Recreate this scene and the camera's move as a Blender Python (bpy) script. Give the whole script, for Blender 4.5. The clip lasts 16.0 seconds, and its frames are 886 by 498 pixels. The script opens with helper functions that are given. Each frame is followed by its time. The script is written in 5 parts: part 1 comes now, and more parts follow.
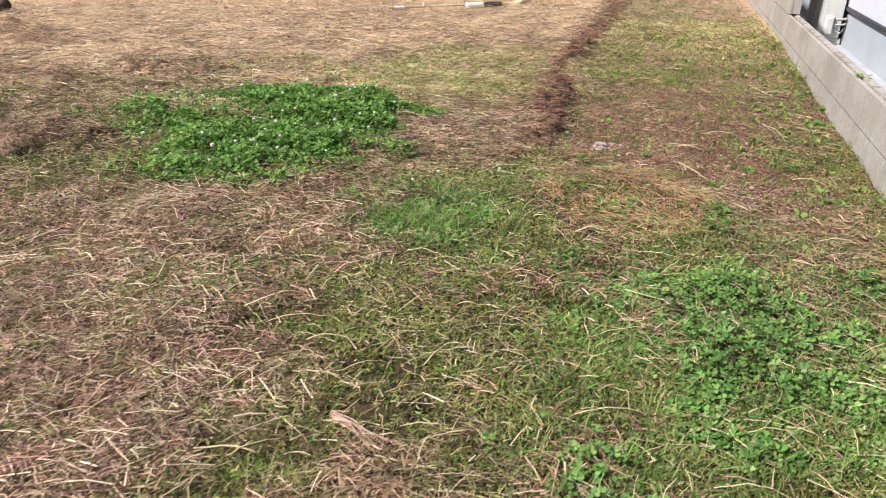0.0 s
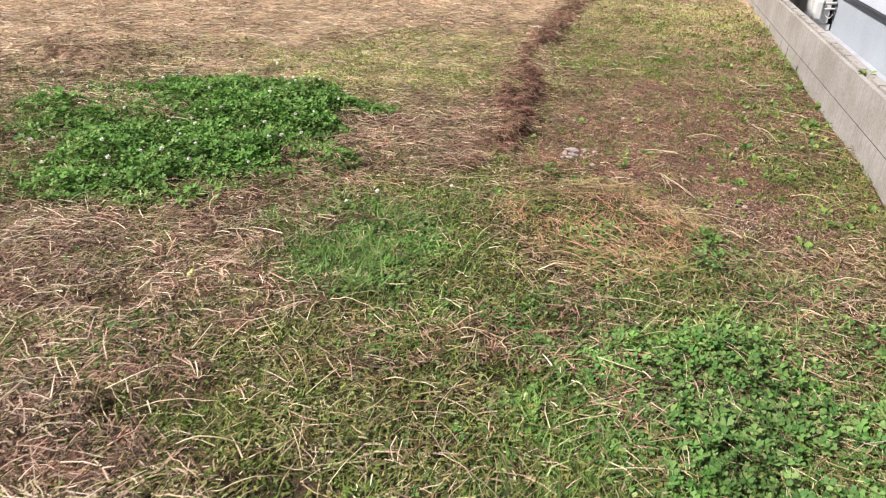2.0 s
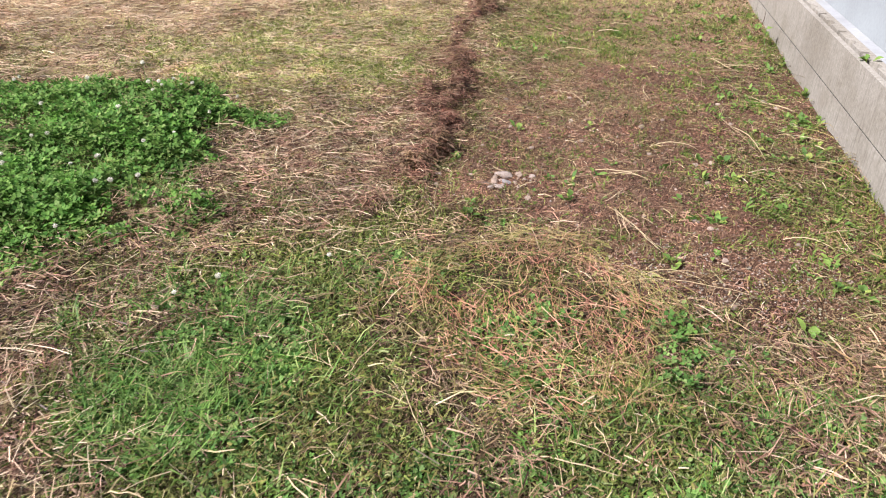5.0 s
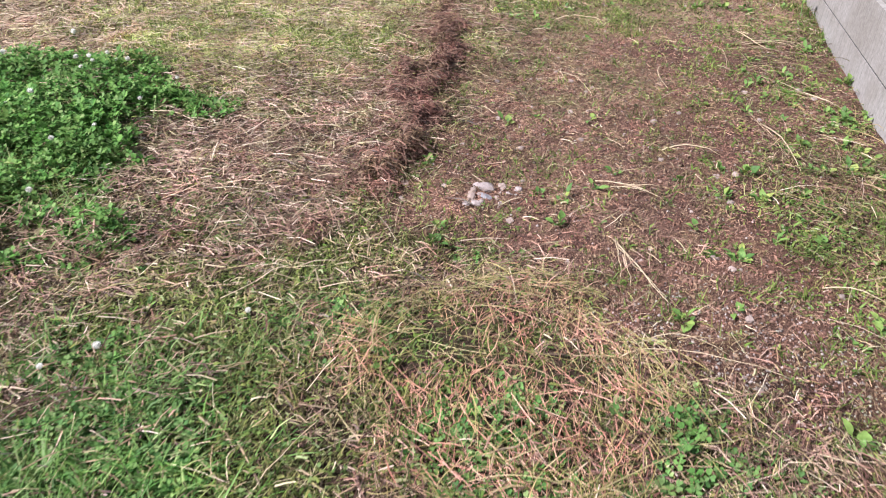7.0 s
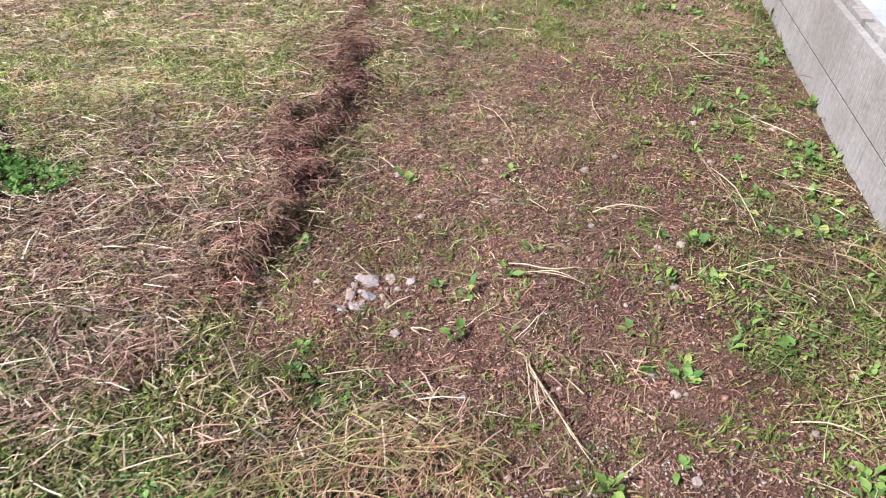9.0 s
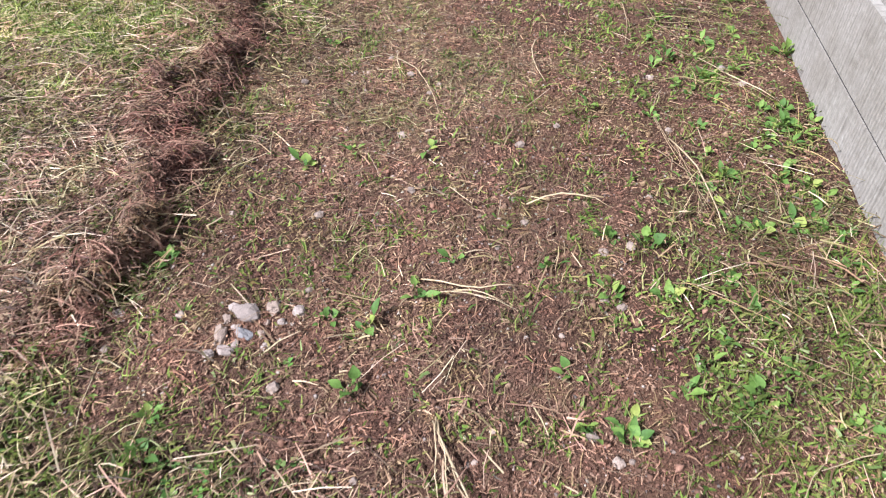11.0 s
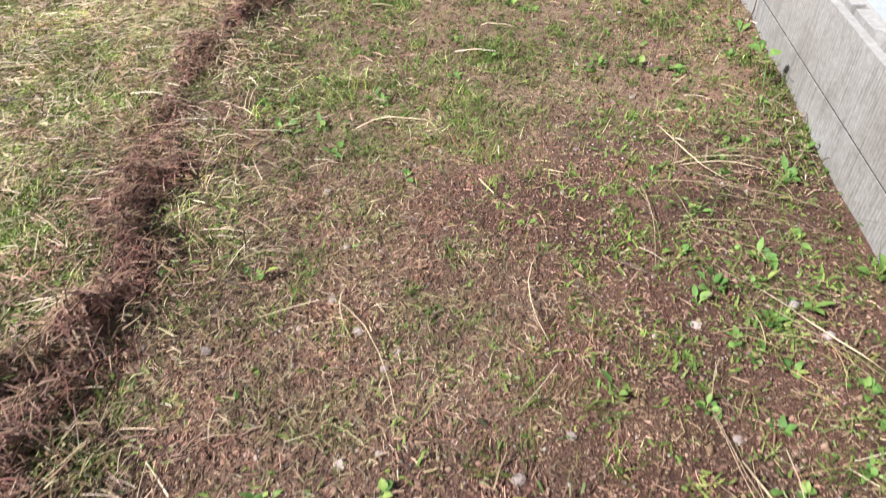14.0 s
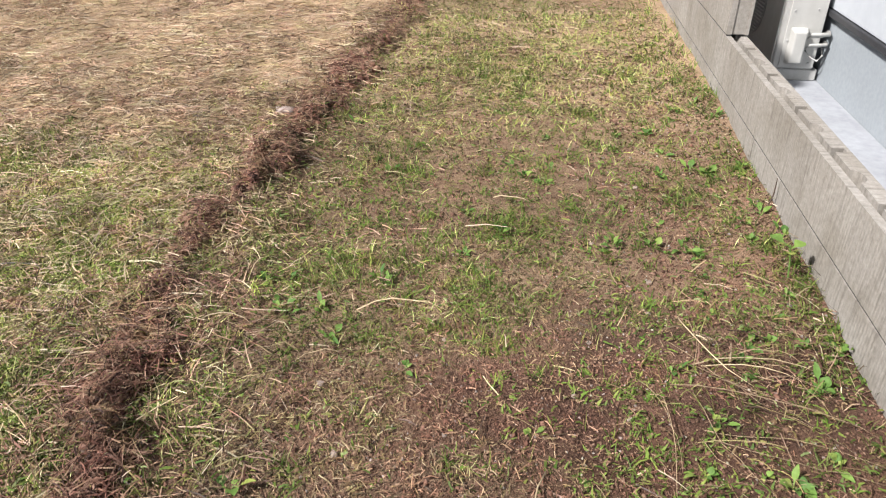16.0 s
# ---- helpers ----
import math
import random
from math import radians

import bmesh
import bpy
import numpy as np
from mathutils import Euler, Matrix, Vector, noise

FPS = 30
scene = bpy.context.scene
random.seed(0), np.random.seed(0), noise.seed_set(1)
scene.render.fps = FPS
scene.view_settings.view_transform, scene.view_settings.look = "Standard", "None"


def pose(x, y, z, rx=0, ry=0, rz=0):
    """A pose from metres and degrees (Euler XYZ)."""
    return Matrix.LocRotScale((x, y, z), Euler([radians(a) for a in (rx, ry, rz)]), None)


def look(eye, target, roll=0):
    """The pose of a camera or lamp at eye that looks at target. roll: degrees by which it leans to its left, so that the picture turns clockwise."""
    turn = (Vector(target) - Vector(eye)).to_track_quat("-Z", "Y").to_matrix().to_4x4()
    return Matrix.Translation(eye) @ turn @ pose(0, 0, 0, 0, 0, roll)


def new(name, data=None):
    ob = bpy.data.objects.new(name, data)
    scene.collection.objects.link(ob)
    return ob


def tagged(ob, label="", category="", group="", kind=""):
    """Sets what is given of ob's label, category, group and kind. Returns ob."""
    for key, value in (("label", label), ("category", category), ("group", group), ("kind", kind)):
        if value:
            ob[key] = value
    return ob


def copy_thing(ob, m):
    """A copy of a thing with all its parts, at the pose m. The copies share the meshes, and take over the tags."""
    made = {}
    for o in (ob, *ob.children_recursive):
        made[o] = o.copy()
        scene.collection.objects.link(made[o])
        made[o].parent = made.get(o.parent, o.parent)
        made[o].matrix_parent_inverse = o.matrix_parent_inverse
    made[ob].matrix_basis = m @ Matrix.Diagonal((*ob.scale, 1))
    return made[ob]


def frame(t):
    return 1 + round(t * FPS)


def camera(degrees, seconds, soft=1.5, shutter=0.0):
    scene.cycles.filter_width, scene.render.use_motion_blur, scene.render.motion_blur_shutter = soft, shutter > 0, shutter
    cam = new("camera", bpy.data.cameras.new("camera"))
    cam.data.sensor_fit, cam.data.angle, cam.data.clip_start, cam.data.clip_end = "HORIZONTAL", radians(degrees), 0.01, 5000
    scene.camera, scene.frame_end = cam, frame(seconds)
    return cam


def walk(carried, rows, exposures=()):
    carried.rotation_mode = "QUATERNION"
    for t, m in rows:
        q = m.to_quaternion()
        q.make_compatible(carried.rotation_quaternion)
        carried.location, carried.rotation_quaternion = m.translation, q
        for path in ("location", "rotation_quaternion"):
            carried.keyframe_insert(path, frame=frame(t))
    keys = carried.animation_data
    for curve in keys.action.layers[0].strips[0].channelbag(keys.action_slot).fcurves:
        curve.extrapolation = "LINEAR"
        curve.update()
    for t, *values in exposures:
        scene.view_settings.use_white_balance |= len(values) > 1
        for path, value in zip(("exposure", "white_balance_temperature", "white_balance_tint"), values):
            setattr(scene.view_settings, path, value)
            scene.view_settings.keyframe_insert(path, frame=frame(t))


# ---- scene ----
cam = camera(63.3, 16.0, 1.15, 0.4)
METRES, EYE, TILT, LEAN, TURN = 4.8325, 1.3, 0.0, 0.0, 14.7
ROWS = [
    (0.0, 0.0, 0.0, 0.0, 0.35, -25.36, -0.73),
    (0.5, 0.0223, 0.0296, -0.0006, -0.06, -25.62, -0.78),
    (1.0, 0.0323, 0.0602, -0.0034, -0.67, -25.97, -0.89),
    (1.5, 0.0321, 0.1014, -0.003, -1.15, -26.47, -1.11),
    (2.0, 0.032, 0.1295, -0.0062, -1.36, -27.07, -1.33),
    (2.5, 0.0465, 0.1677, -0.0064, -1.46, -27.61, -1.55),
    (3.0, 0.0609, 0.1992, -0.0018, -1.75, -27.96, -1.57),
    (3.5, 0.0574, 0.2378, 0.0016, -2.48, -28.39, -1.29),
    (4.0, 0.0625, 0.2663, 0.0012, -3.5, -28.91, -0.74),
    (4.5, 0.0876, 0.2969, -0.0017, -4.52, -29.69, -0.21),
    (7.0, 0.1444, 0.4469, -0.0073, -3.15, -35.16, -0.77),
    (7.5, 0.1575, 0.4846, -0.0083, -4.15, -35.37, -0.54),
    (8.0, 0.1685, 0.5267, -0.0081, -5.15, -35.64, -0.33),
    (8.5, 0.193, 0.5539, -0.0098, -5.55, -36.03, -0.02),
    (9.0, 0.2115, 0.5753, -0.0082, -6.47, -36.78, 0.24),
    (11.5, 0.2662, 0.6995, -0.0214, -10.09, -44.71, -0.15),
    (12.0, 0.2737, 0.735, -0.0207, -10.26, -44.85, 0.37),
    (12.5, 0.287, 0.7684, -0.0235, -9.81, -44.48, 0.94),
    (13.0, 0.3043, 0.8, -0.0215, -9.72, -43.75, 1.18),
    (13.5, 0.3095, 0.8357, -0.0229, -9.9, -42.47, 0.93),
    (14.0, 0.3068, 0.8659, -0.0175, -11.23, -40.91, 0.68),
    (14.5, 0.3123, 0.8916, -0.0126, -10.81, -37.93, -0.34),
    (15.0, 0.3188, 0.9047, -0.0081, -9.74, -35.11, -0.72),
    (15.5, 0.3211, 0.9044, -0.0033, -9.35, -32.54, -0.46),
    (16.0, 0.3238, 0.9104, -0.0023, -8.91, -30.95, -0.14),
]
EXPOSURES = [(0, 0.87, 6300, 15), (4.7, 0.90, 6270, 15), (7, 0.99, 5680, 19), (9.2, 0.97, 5680, 17), (12.5, 1.03, 5660, 13), (13.8, 1.01, 5700, 12), (14.5, 0.93, 5960, 11), (16, 0.69, 6230, 12)]
walk(cam, [(t, pose(0, 0, EYE, TILT, LEAN, TURN) @ pose(METRES * x, METRES * y, METRES * z, 90 + pitch, roll, yaw)) for t, x, y, z, yaw, pitch, roll in ROWS], exposures=EXPOSURES)

# ---- strength of the light, and how much of each cover is sown ----
SKY, SUN = 0.034, 5.0
N_TAN, N_BROWN, N_PALE, N_FAR, N_RIDGE, N_HEAP = 115000, 115000, 34000, 76000, 36000, 7000
N_LITTER, N_BITS, N_ARC, N_OLIVE, N_GREEN, N_TUFT, N_LIME, N_LEAFY = 76000, 90000, 1200, 100000, 32000, 7000, 50000, 19000
N_DOME, N_CLOVER_A, N_CLOVER_B, N_CLOVER_C, N_CRUMB, N_GRIT = 2400, 9500, 4000, 10500, 70000, 5200

# ---- light ----
world = bpy.data.worlds.new("sky_light")
scene.world = world
world.use_nodes = True
wn = world.node_tree
sky = wn.nodes.new("ShaderNodeTexSky")
sky.sky_type, sky.sun_disc = "NISHITA", False
sky.sun_elevation, sky.sun_rotation = radians(46), radians(238)
sky.air_density, sky.dust_density = 1.0, 3.0
wn.links.new(sky.outputs[0], wn.nodes["Background"].inputs[0])
wn.nodes["Background"].inputs[1].default_value = SKY
sun = new("sun", bpy.data.lights.new("sun", "SUN"))
sun.data.energy, sun.data.angle, sun.data.color = SUN, radians(5), (1.0, 0.95, 0.88)
sun.matrix_world = look((-5.9, -3.7, 7.2), (0, 0, 0))

# ---- materials ----


def node_material(name):
    m = bpy.data.materials.new(name)
    m.use_nodes = True
    nt = m.node_tree
    return m, nt, nt.nodes["Principled BSDF"]


def add(nt, kind, **inputs):
    n = nt.nodes.new(kind)
    for key, v in inputs.items():
        n.inputs[key.replace("_", " ")].default_value = v
    return n


def ramp(nt, fac, stops):
    r = nt.nodes.new("ShaderNodeValToRGB")
    while len(r.color_ramp.elements) < len(stops):
        r.color_ramp.elements.new(0.5)
    for e, (p, c) in zip(r.color_ramp.elements, stops):
        e.position, e.color = p, (*c, 1)
    nt.links.new(fac, r.inputs[0])
    return r.outputs[0]


def mixed(nt, fac, a, b, blend="MIX"):
    n = nt.nodes.new("ShaderNodeMix")
    n.data_type, n.blend_type = "RGBA", blend
    for slot, v in ((0, fac), (6, a), (7, b)):
        if isinstance(v, bpy.types.NodeSocket):
            nt.links.new(v, n.inputs[slot])
        elif isinstance(v, (int, float)):
            n.inputs[slot].default_value = v
        else:
            n.inputs[slot].default_value = (*v, 1)
    return n.outputs[2]


def noise_of(nt, coord, scale, detail=4.0, rough=0.6):
    n = add(nt, "ShaderNodeTexNoise", Scale=scale, Detail=detail, Roughness=rough)
    nt.links.new(coord, n.inputs["Vector"])
    return n.outputs["Fac"]


def place_of(nt):
    return nt.nodes.new("ShaderNodeNewGeometry").outputs["Position"]


def bumped(nt, bsdf, height, strength, distance):
    b = add(nt, "ShaderNodeBump", Strength=strength, Distance=distance)
    nt.links.new(height, b.inputs["Height"])
    nt.links.new(b.outputs[0], bsdf.inputs["Normal"])


def strand_material(name, colours, rough=0.65, translucent=0.0, patch=0.36):
    """Dry or green strands: each one takes its own colour, and broad patches drift in tone."""
    m, nt, b = node_material(name)
    geo = nt.nodes.new("ShaderNodeNewGeometry")
    stops = [(i / max(1, len(colours) - 1), c) for i, c in enumerate(colours)]
    col = ramp(nt, geo.outputs["Random Per Island"], stops)
    drift = noise_of(nt, geo.outputs["Position"], 3.1, 4, 0.65)
    tone = ramp(nt, drift, [(0.33, (1 - patch, 1 - patch, 1 - patch)), (0.66, (1 + patch * 0.45,) * 3)])
    col = mixed(nt, 1.0, col, tone, "MULTIPLY")
    hue = noise_of(nt, geo.outputs["Position"], 7.3, 3, 0.7)
    col = mixed(nt, 1.0, col, ramp(nt, hue, [(0.38, (1.07, 0.92, 0.92)), (0.5, (1, 1, 1)), (0.62, (0.93, 1.02, 0.80))]), "MULTIPLY")
    grain = noise_of(nt, geo.outputs["Position"], 260, 2)
    col = mixed(nt, 1.0, col, ramp(nt, grain, [(0.3, (0.72, 0.70, 0.68)), (0.7, (1.12, 1.12, 1.1))]), "MULTIPLY")
    nt.links.new(col, b.inputs["Base Color"])
    b.inputs["Roughness"].default_value = rough
    b.inputs["Specular IOR Level"].default_value = 0.12 if translucent else 0.3
    if translucent:
        tr = nt.nodes.new("ShaderNodeBsdfTranslucent")
        nt.links.new(col, tr.inputs[0])
        ms = nt.nodes.new("ShaderNodeMixShader")
        ms.inputs[0].default_value = translucent
        nt.links.new(b.outputs[0], ms.inputs[1])
        nt.links.new(tr.outputs[0], ms.inputs[2])
        nt.links.new(ms.outputs[0], nt.nodes["Material Output"].inputs[0])
    return m


def surface_material(name, dark, light, scale=30.0, rough=0.7, bump=0.3, depth=0.003, metal=0.0, stain=0.2, vary=0.0):
    """A plain solid: two tones of grain, broad stains, fine relief, and a slight change from piece to piece."""
    m, nt, b = node_material(name)
    p = nt.nodes.new("ShaderNodeTexCoord").outputs["Object"]
    col = ramp(nt, noise_of(nt, p, scale, 5), [(0.3, dark), (0.7, light)])
    st = ramp(nt, noise_of(nt, place_of(nt), 2.6, 4), [(0.35, (1 - stain,) * 3), (0.65, (1, 1, 1))])
    col = mixed(nt, 1.0, col, st, "MULTIPLY")
    if vary:
        info = nt.nodes.new("ShaderNodeObjectInfo")
        col = mixed(nt, 1.0, col, ramp(nt, info.outputs["Random"], [(0, (1 - vary,) * 3), (1, (1 + vary,) * 3)]), "MULTIPLY")
    nt.links.new(col, b.inputs["Base Color"])
    b.inputs["Roughness"].default_value, b.inputs["Metallic"].default_value = rough, metal
    bumped(nt, b, noise_of(nt, p, scale * 3, 4), bump, depth)
    return m


# Near-black stops in tan and brown paint shaded gaps into some straws.
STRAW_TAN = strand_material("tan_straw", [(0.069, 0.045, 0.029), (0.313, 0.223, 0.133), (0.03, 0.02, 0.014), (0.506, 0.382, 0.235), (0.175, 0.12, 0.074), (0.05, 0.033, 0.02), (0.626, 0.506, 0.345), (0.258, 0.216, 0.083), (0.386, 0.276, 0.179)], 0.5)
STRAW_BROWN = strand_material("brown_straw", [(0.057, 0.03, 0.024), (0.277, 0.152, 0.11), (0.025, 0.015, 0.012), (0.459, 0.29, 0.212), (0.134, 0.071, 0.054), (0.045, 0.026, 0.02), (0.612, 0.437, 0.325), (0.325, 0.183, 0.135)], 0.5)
STRAW_RUST = strand_material("rust_straw", [(0.127, 0.053, 0.039), (0.445, 0.216, 0.14), (0.615, 0.343, 0.242), (0.254, 0.114, 0.082), (0.721, 0.459, 0.329), (0.487, 0.256, 0.154)], 0.5)
STRAW_PALE = strand_material("pale_straw", [(0.40, 0.29, 0.20), (0.66, 0.53, 0.40), (0.74, 0.63, 0.49), (0.32, 0.22, 0.155), (0.56, 0.44, 0.28), (0.70, 0.57, 0.44)], 0.5)
STRAW_FIELD = strand_material("field_straw", [(0.151, 0.091, 0.061), (0.648, 0.465, 0.319), (0.842, 0.663, 0.485), (0.324, 0.203, 0.138), (0.86, 0.748, 0.573), (0.54, 0.428, 0.231), (0.713, 0.513, 0.375)], 0.5, 0.0, 0.5)
GRASS_LIME = strand_material("lime_grass", [(0.295, 0.39, 0.073), (0.523, 0.608, 0.157), (0.75, 0.779, 0.305), (0.408, 0.535, 0.111), (0.818, 0.86, 0.426), (0.478, 0.462, 0.149)], 0.5, 0.25, 0.3)
STALK_YELLOW = strand_material("yellow_stalk", [(0.252, 0.207, 0.072), (0.414, 0.324, 0.144), (0.216, 0.211, 0.063), (0.486, 0.378, 0.216), (0.153, 0.144, 0.045), (0.36, 0.234, 0.144)])
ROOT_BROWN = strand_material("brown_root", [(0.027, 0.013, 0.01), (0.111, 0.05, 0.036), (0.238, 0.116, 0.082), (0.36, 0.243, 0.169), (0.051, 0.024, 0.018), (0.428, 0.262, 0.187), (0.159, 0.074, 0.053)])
# Blackish stops in green and olive put shade between blades into the colour.
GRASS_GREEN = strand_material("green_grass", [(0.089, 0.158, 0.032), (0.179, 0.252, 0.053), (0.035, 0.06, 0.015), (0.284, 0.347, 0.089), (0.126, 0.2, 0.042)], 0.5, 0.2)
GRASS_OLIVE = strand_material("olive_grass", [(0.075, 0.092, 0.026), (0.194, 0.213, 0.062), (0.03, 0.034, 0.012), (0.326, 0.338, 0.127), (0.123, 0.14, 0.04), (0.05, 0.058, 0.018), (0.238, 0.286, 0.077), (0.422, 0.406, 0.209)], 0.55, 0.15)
GRASS_DEEP = strand_material("deep_green_grass", [(0.062, 0.158, 0.034), (0.137, 0.263, 0.058), (0.236, 0.369, 0.103), (0.086, 0.198, 0.048), (0.372, 0.448, 0.192)], 0.5, 0.2)
CLOVER_DEEP = strand_material("clover_green", [(0.053, 0.15, 0.03), (0.12, 0.262, 0.053), (0.193, 0.348, 0.086), (0.078, 0.198, 0.042), (0.299, 0.428, 0.15)], 0.6, 0.25)
CLOVER_LIGHT = strand_material("young_clover_green", [(0.055, 0.144, 0.038), (0.117, 0.238, 0.061), (0.189, 0.333, 0.094), (0.078, 0.183, 0.051), (0.288, 0.399, 0.144)], 0.6, 0.22)
LEAF_BITS = strand_material("chopped_leaf", [(0.07, 0.115, 0.026), (0.15, 0.23, 0.052), (0.03, 0.05, 0.014), (0.24, 0.31, 0.075), (0.28, 0.24, 0.1), (0.1, 0.18, 0.045), (0.36, 0.4, 0.2)], 0.55, 0.15)
LEAFY = strand_material("leafy_weed", [(0.075, 0.13, 0.030), (0.15, 0.225, 0.05), (0.24, 0.32, 0.075), (0.11, 0.18, 0.042), (0.34, 0.38, 0.11)], 0.5, 0.2)
CRUMB = strand_material("soil_crumb", [(0.054, 0.029, 0.02), (0.157, 0.091, 0.064), (0.245, 0.146, 0.104), (0.098, 0.056, 0.039), (0.353, 0.228, 0.166), (0.196, 0.113, 0.079)], 0.9)
HEAP_BROWN = strand_material("heap_stems", [(0.09, 0.052, 0.04), (0.28, 0.175, 0.125), (0.46, 0.32, 0.225), (0.17, 0.10, 0.075), (0.60, 0.46, 0.33), (0.32, 0.20, 0.145)])
# Two near-black stops imitate shadowed pits among the litter.
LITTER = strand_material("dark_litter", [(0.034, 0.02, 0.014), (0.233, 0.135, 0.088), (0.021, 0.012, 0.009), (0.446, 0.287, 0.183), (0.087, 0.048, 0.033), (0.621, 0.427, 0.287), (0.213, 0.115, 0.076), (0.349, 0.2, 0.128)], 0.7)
GRIT = strand_material("grey_grit", [(0.148, 0.123, 0.115), (0.328, 0.279, 0.254), (0.492, 0.435, 0.394), (0.205, 0.172, 0.156)], 0.85)
STONE = surface_material("pale_stone", (0.27, 0.215, 0.19), (0.52, 0.435, 0.395), 60, 0.8, 0.5, 0.002, vary=0.22)
PEBBLE = surface_material("buff_pebble", (0.22, 0.165, 0.135), (0.42, 0.335, 0.285), 60, 0.85, 0.5, 0.002, vary=0.3)
STONE_BROWN = surface_material("brown_stone", (0.24, 0.175, 0.14), (0.40, 0.31, 0.255), 50, 0.8, 0.5, 0.002, vary=0.15)
STONE_GREY = surface_material("grey_stone", (0.23, 0.22, 0.23), (0.40, 0.385, 0.39), 40, 0.8, 0.5, 0.002, vary=0.15)
CONCRETE = surface_material("slab_concrete", (0.33, 0.345, 0.375), (0.41, 0.425, 0.455), 24, 0.8, 0.2, 0.002)
FOUNDATION = surface_material("foundation_render", (0.29, 0.32, 0.345), (0.34, 0.37, 0.395), 40, 0.75, 0.2, 0.001, stain=0.1)
SIDING = surface_material("white_siding", (0.47, 0.50, 0.535), (0.52, 0.55, 0.585), 14, 0.5, 0.1, 0.001, stain=0.06)
FLASHING = surface_material("dark_flashing", (0.025, 0.026, 0.03), (0.05, 0.05, 0.055), 30, 0.45, 0.1, 0.001)
AC_PAINT = surface_material("ivory_painted_steel", (0.47, 0.465, 0.44), (0.54, 0.535, 0.51), 12, 0.42, 0.05, 0.0005, stain=0.08)
AC_GREY = surface_material("grey_painted_steel", (0.42, 0.415, 0.41), (0.50, 0.495, 0.49), 12, 0.45, 0.05, 0.0005, stain=0.1)
AC_DARK = surface_material("grey_fan", (0.34, 0.34, 0.34), (0.42, 0.42, 0.42), 20, 0.6)
PIPE_WHITE = surface_material("white_pipe_wrap", (0.52, 0.515, 0.49), (0.60, 0.595, 0.57), 40, 0.6, 0.3, 0.001)
WOOD_PALE = surface_material("weathered_pale_wood", (0.56, 0.46, 0.32), (0.76, 0.67, 0.51), 18, 0.6, 0.2, 0.001)
WOOD = surface_material("bare_wood", (0.46, 0.35, 0.20), (0.62, 0.50, 0.32), 18, 0.6, 0.2, 0.001)
LOG_BARK = surface_material("dark_bark", (0.045, 0.028, 0.02), (0.12, 0.075, 0.05), 22, 0.85, 0.6, 0.008)
MORTAR = surface_material("dark_mortar", (0.035, 0.033, 0.03), (0.07, 0.066, 0.06), 60, 0.95)
PLASTIC_WHITE = surface_material("white_plastic", (0.70, 0.70, 0.70), (0.80, 0.80, 0.80), 10, 0.4)
PLASTIC_BLACK = surface_material("black_plastic", (0.03, 0.028, 0.028), (0.06, 0.055, 0.055), 10, 0.5)
PETAL = surface_material("white_petal", (0.72, 0.70, 0.60), (0.84, 0.82, 0.74), 90, 0.6, 0.1, 0.001, vary=0.1)
STEM_GREEN = surface_material("green_stem", (0.10, 0.20, 0.04), (0.16, 0.27, 0.06), 40, 0.5)
FRUIT = surface_material("yellow_green_rind", (0.42, 0.44, 0.12), (0.58, 0.56, 0.20), 50, 0.5, 0.2, 0.001)
PAPER = surface_material("white_paper", (0.70, 0.68, 0.68), (0.80, 0.78, 0.78), 30, 0.7)


def block_material():
    """Grey-beige concrete with vertical scored ribs, stains and a little green near the soil."""
    m, nt, b = node_material("scored_concrete_block")
    tc = nt.nodes.new("ShaderNodeTexCoord").outputs["Object"]
    pos = place_of(nt)
    col = ramp(nt, noise_of(nt, pos, 55, 6, 0.7), [(0.25, (0.23, 0.21, 0.188)), (0.5, (0.31, 0.288, 0.262)), (0.75, (0.40, 0.378, 0.348))])
    col = mixed(nt, 1.0, col, ramp(nt, noise_of(nt, pos, 3.1, 5), [(0.32, (0.76, 0.74, 0.70)), (0.62, (1, 1, 1))]), "MULTIPLY")
    streak = nt.nodes.new("ShaderNodeMapping")
    streak.inputs["Scale"].default_value = (1, 34, 2.2)
    nt.links.new(pos, streak.inputs["Vector"])
    run = noise_of(nt, streak.outputs[0], 2.2, 5)
    col = mixed(nt, 1.0, col, ramp(nt, run, [(0.34, (0.74, 0.73, 0.71)), (0.47, (0.98, 0.98, 0.97)), (0.7, (1.06, 1.06, 1.05))]), "MULTIPLY")
    info = nt.nodes.new("ShaderNodeObjectInfo")
    col = mixed(nt, 1.0, col, ramp(nt, info.outputs["Random"], [(0, (0.96, 0.96, 0.96)), (1, (1.03, 1.03, 1.03))]), "MULTIPLY")
    nt.links.new(col, b.inputs["Base Color"])
    b.inputs["Roughness"].default_value = 0.9
    wave = add(nt, "ShaderNodeTexWave", Scale=19.0, Distortion=2.5, Detail=2.0, Detail_Scale=3.0)
    wave.bands_direction = "Y"
    nt.links.new(tc, wave.inputs["Vector"])
    rough = noise_of(nt, tc, 140, 4)
    both = nt.nodes.new("ShaderNodeMath")
    both.operation = "ADD"
    nt.links.new(wave.outputs["Fac"], both.inputs[0])
    nt.links.new(rough, both.inputs[1])
    bumped(nt, b, both.outputs[0], 0.28, 0.003)
    return m


BLOCK = block_material()


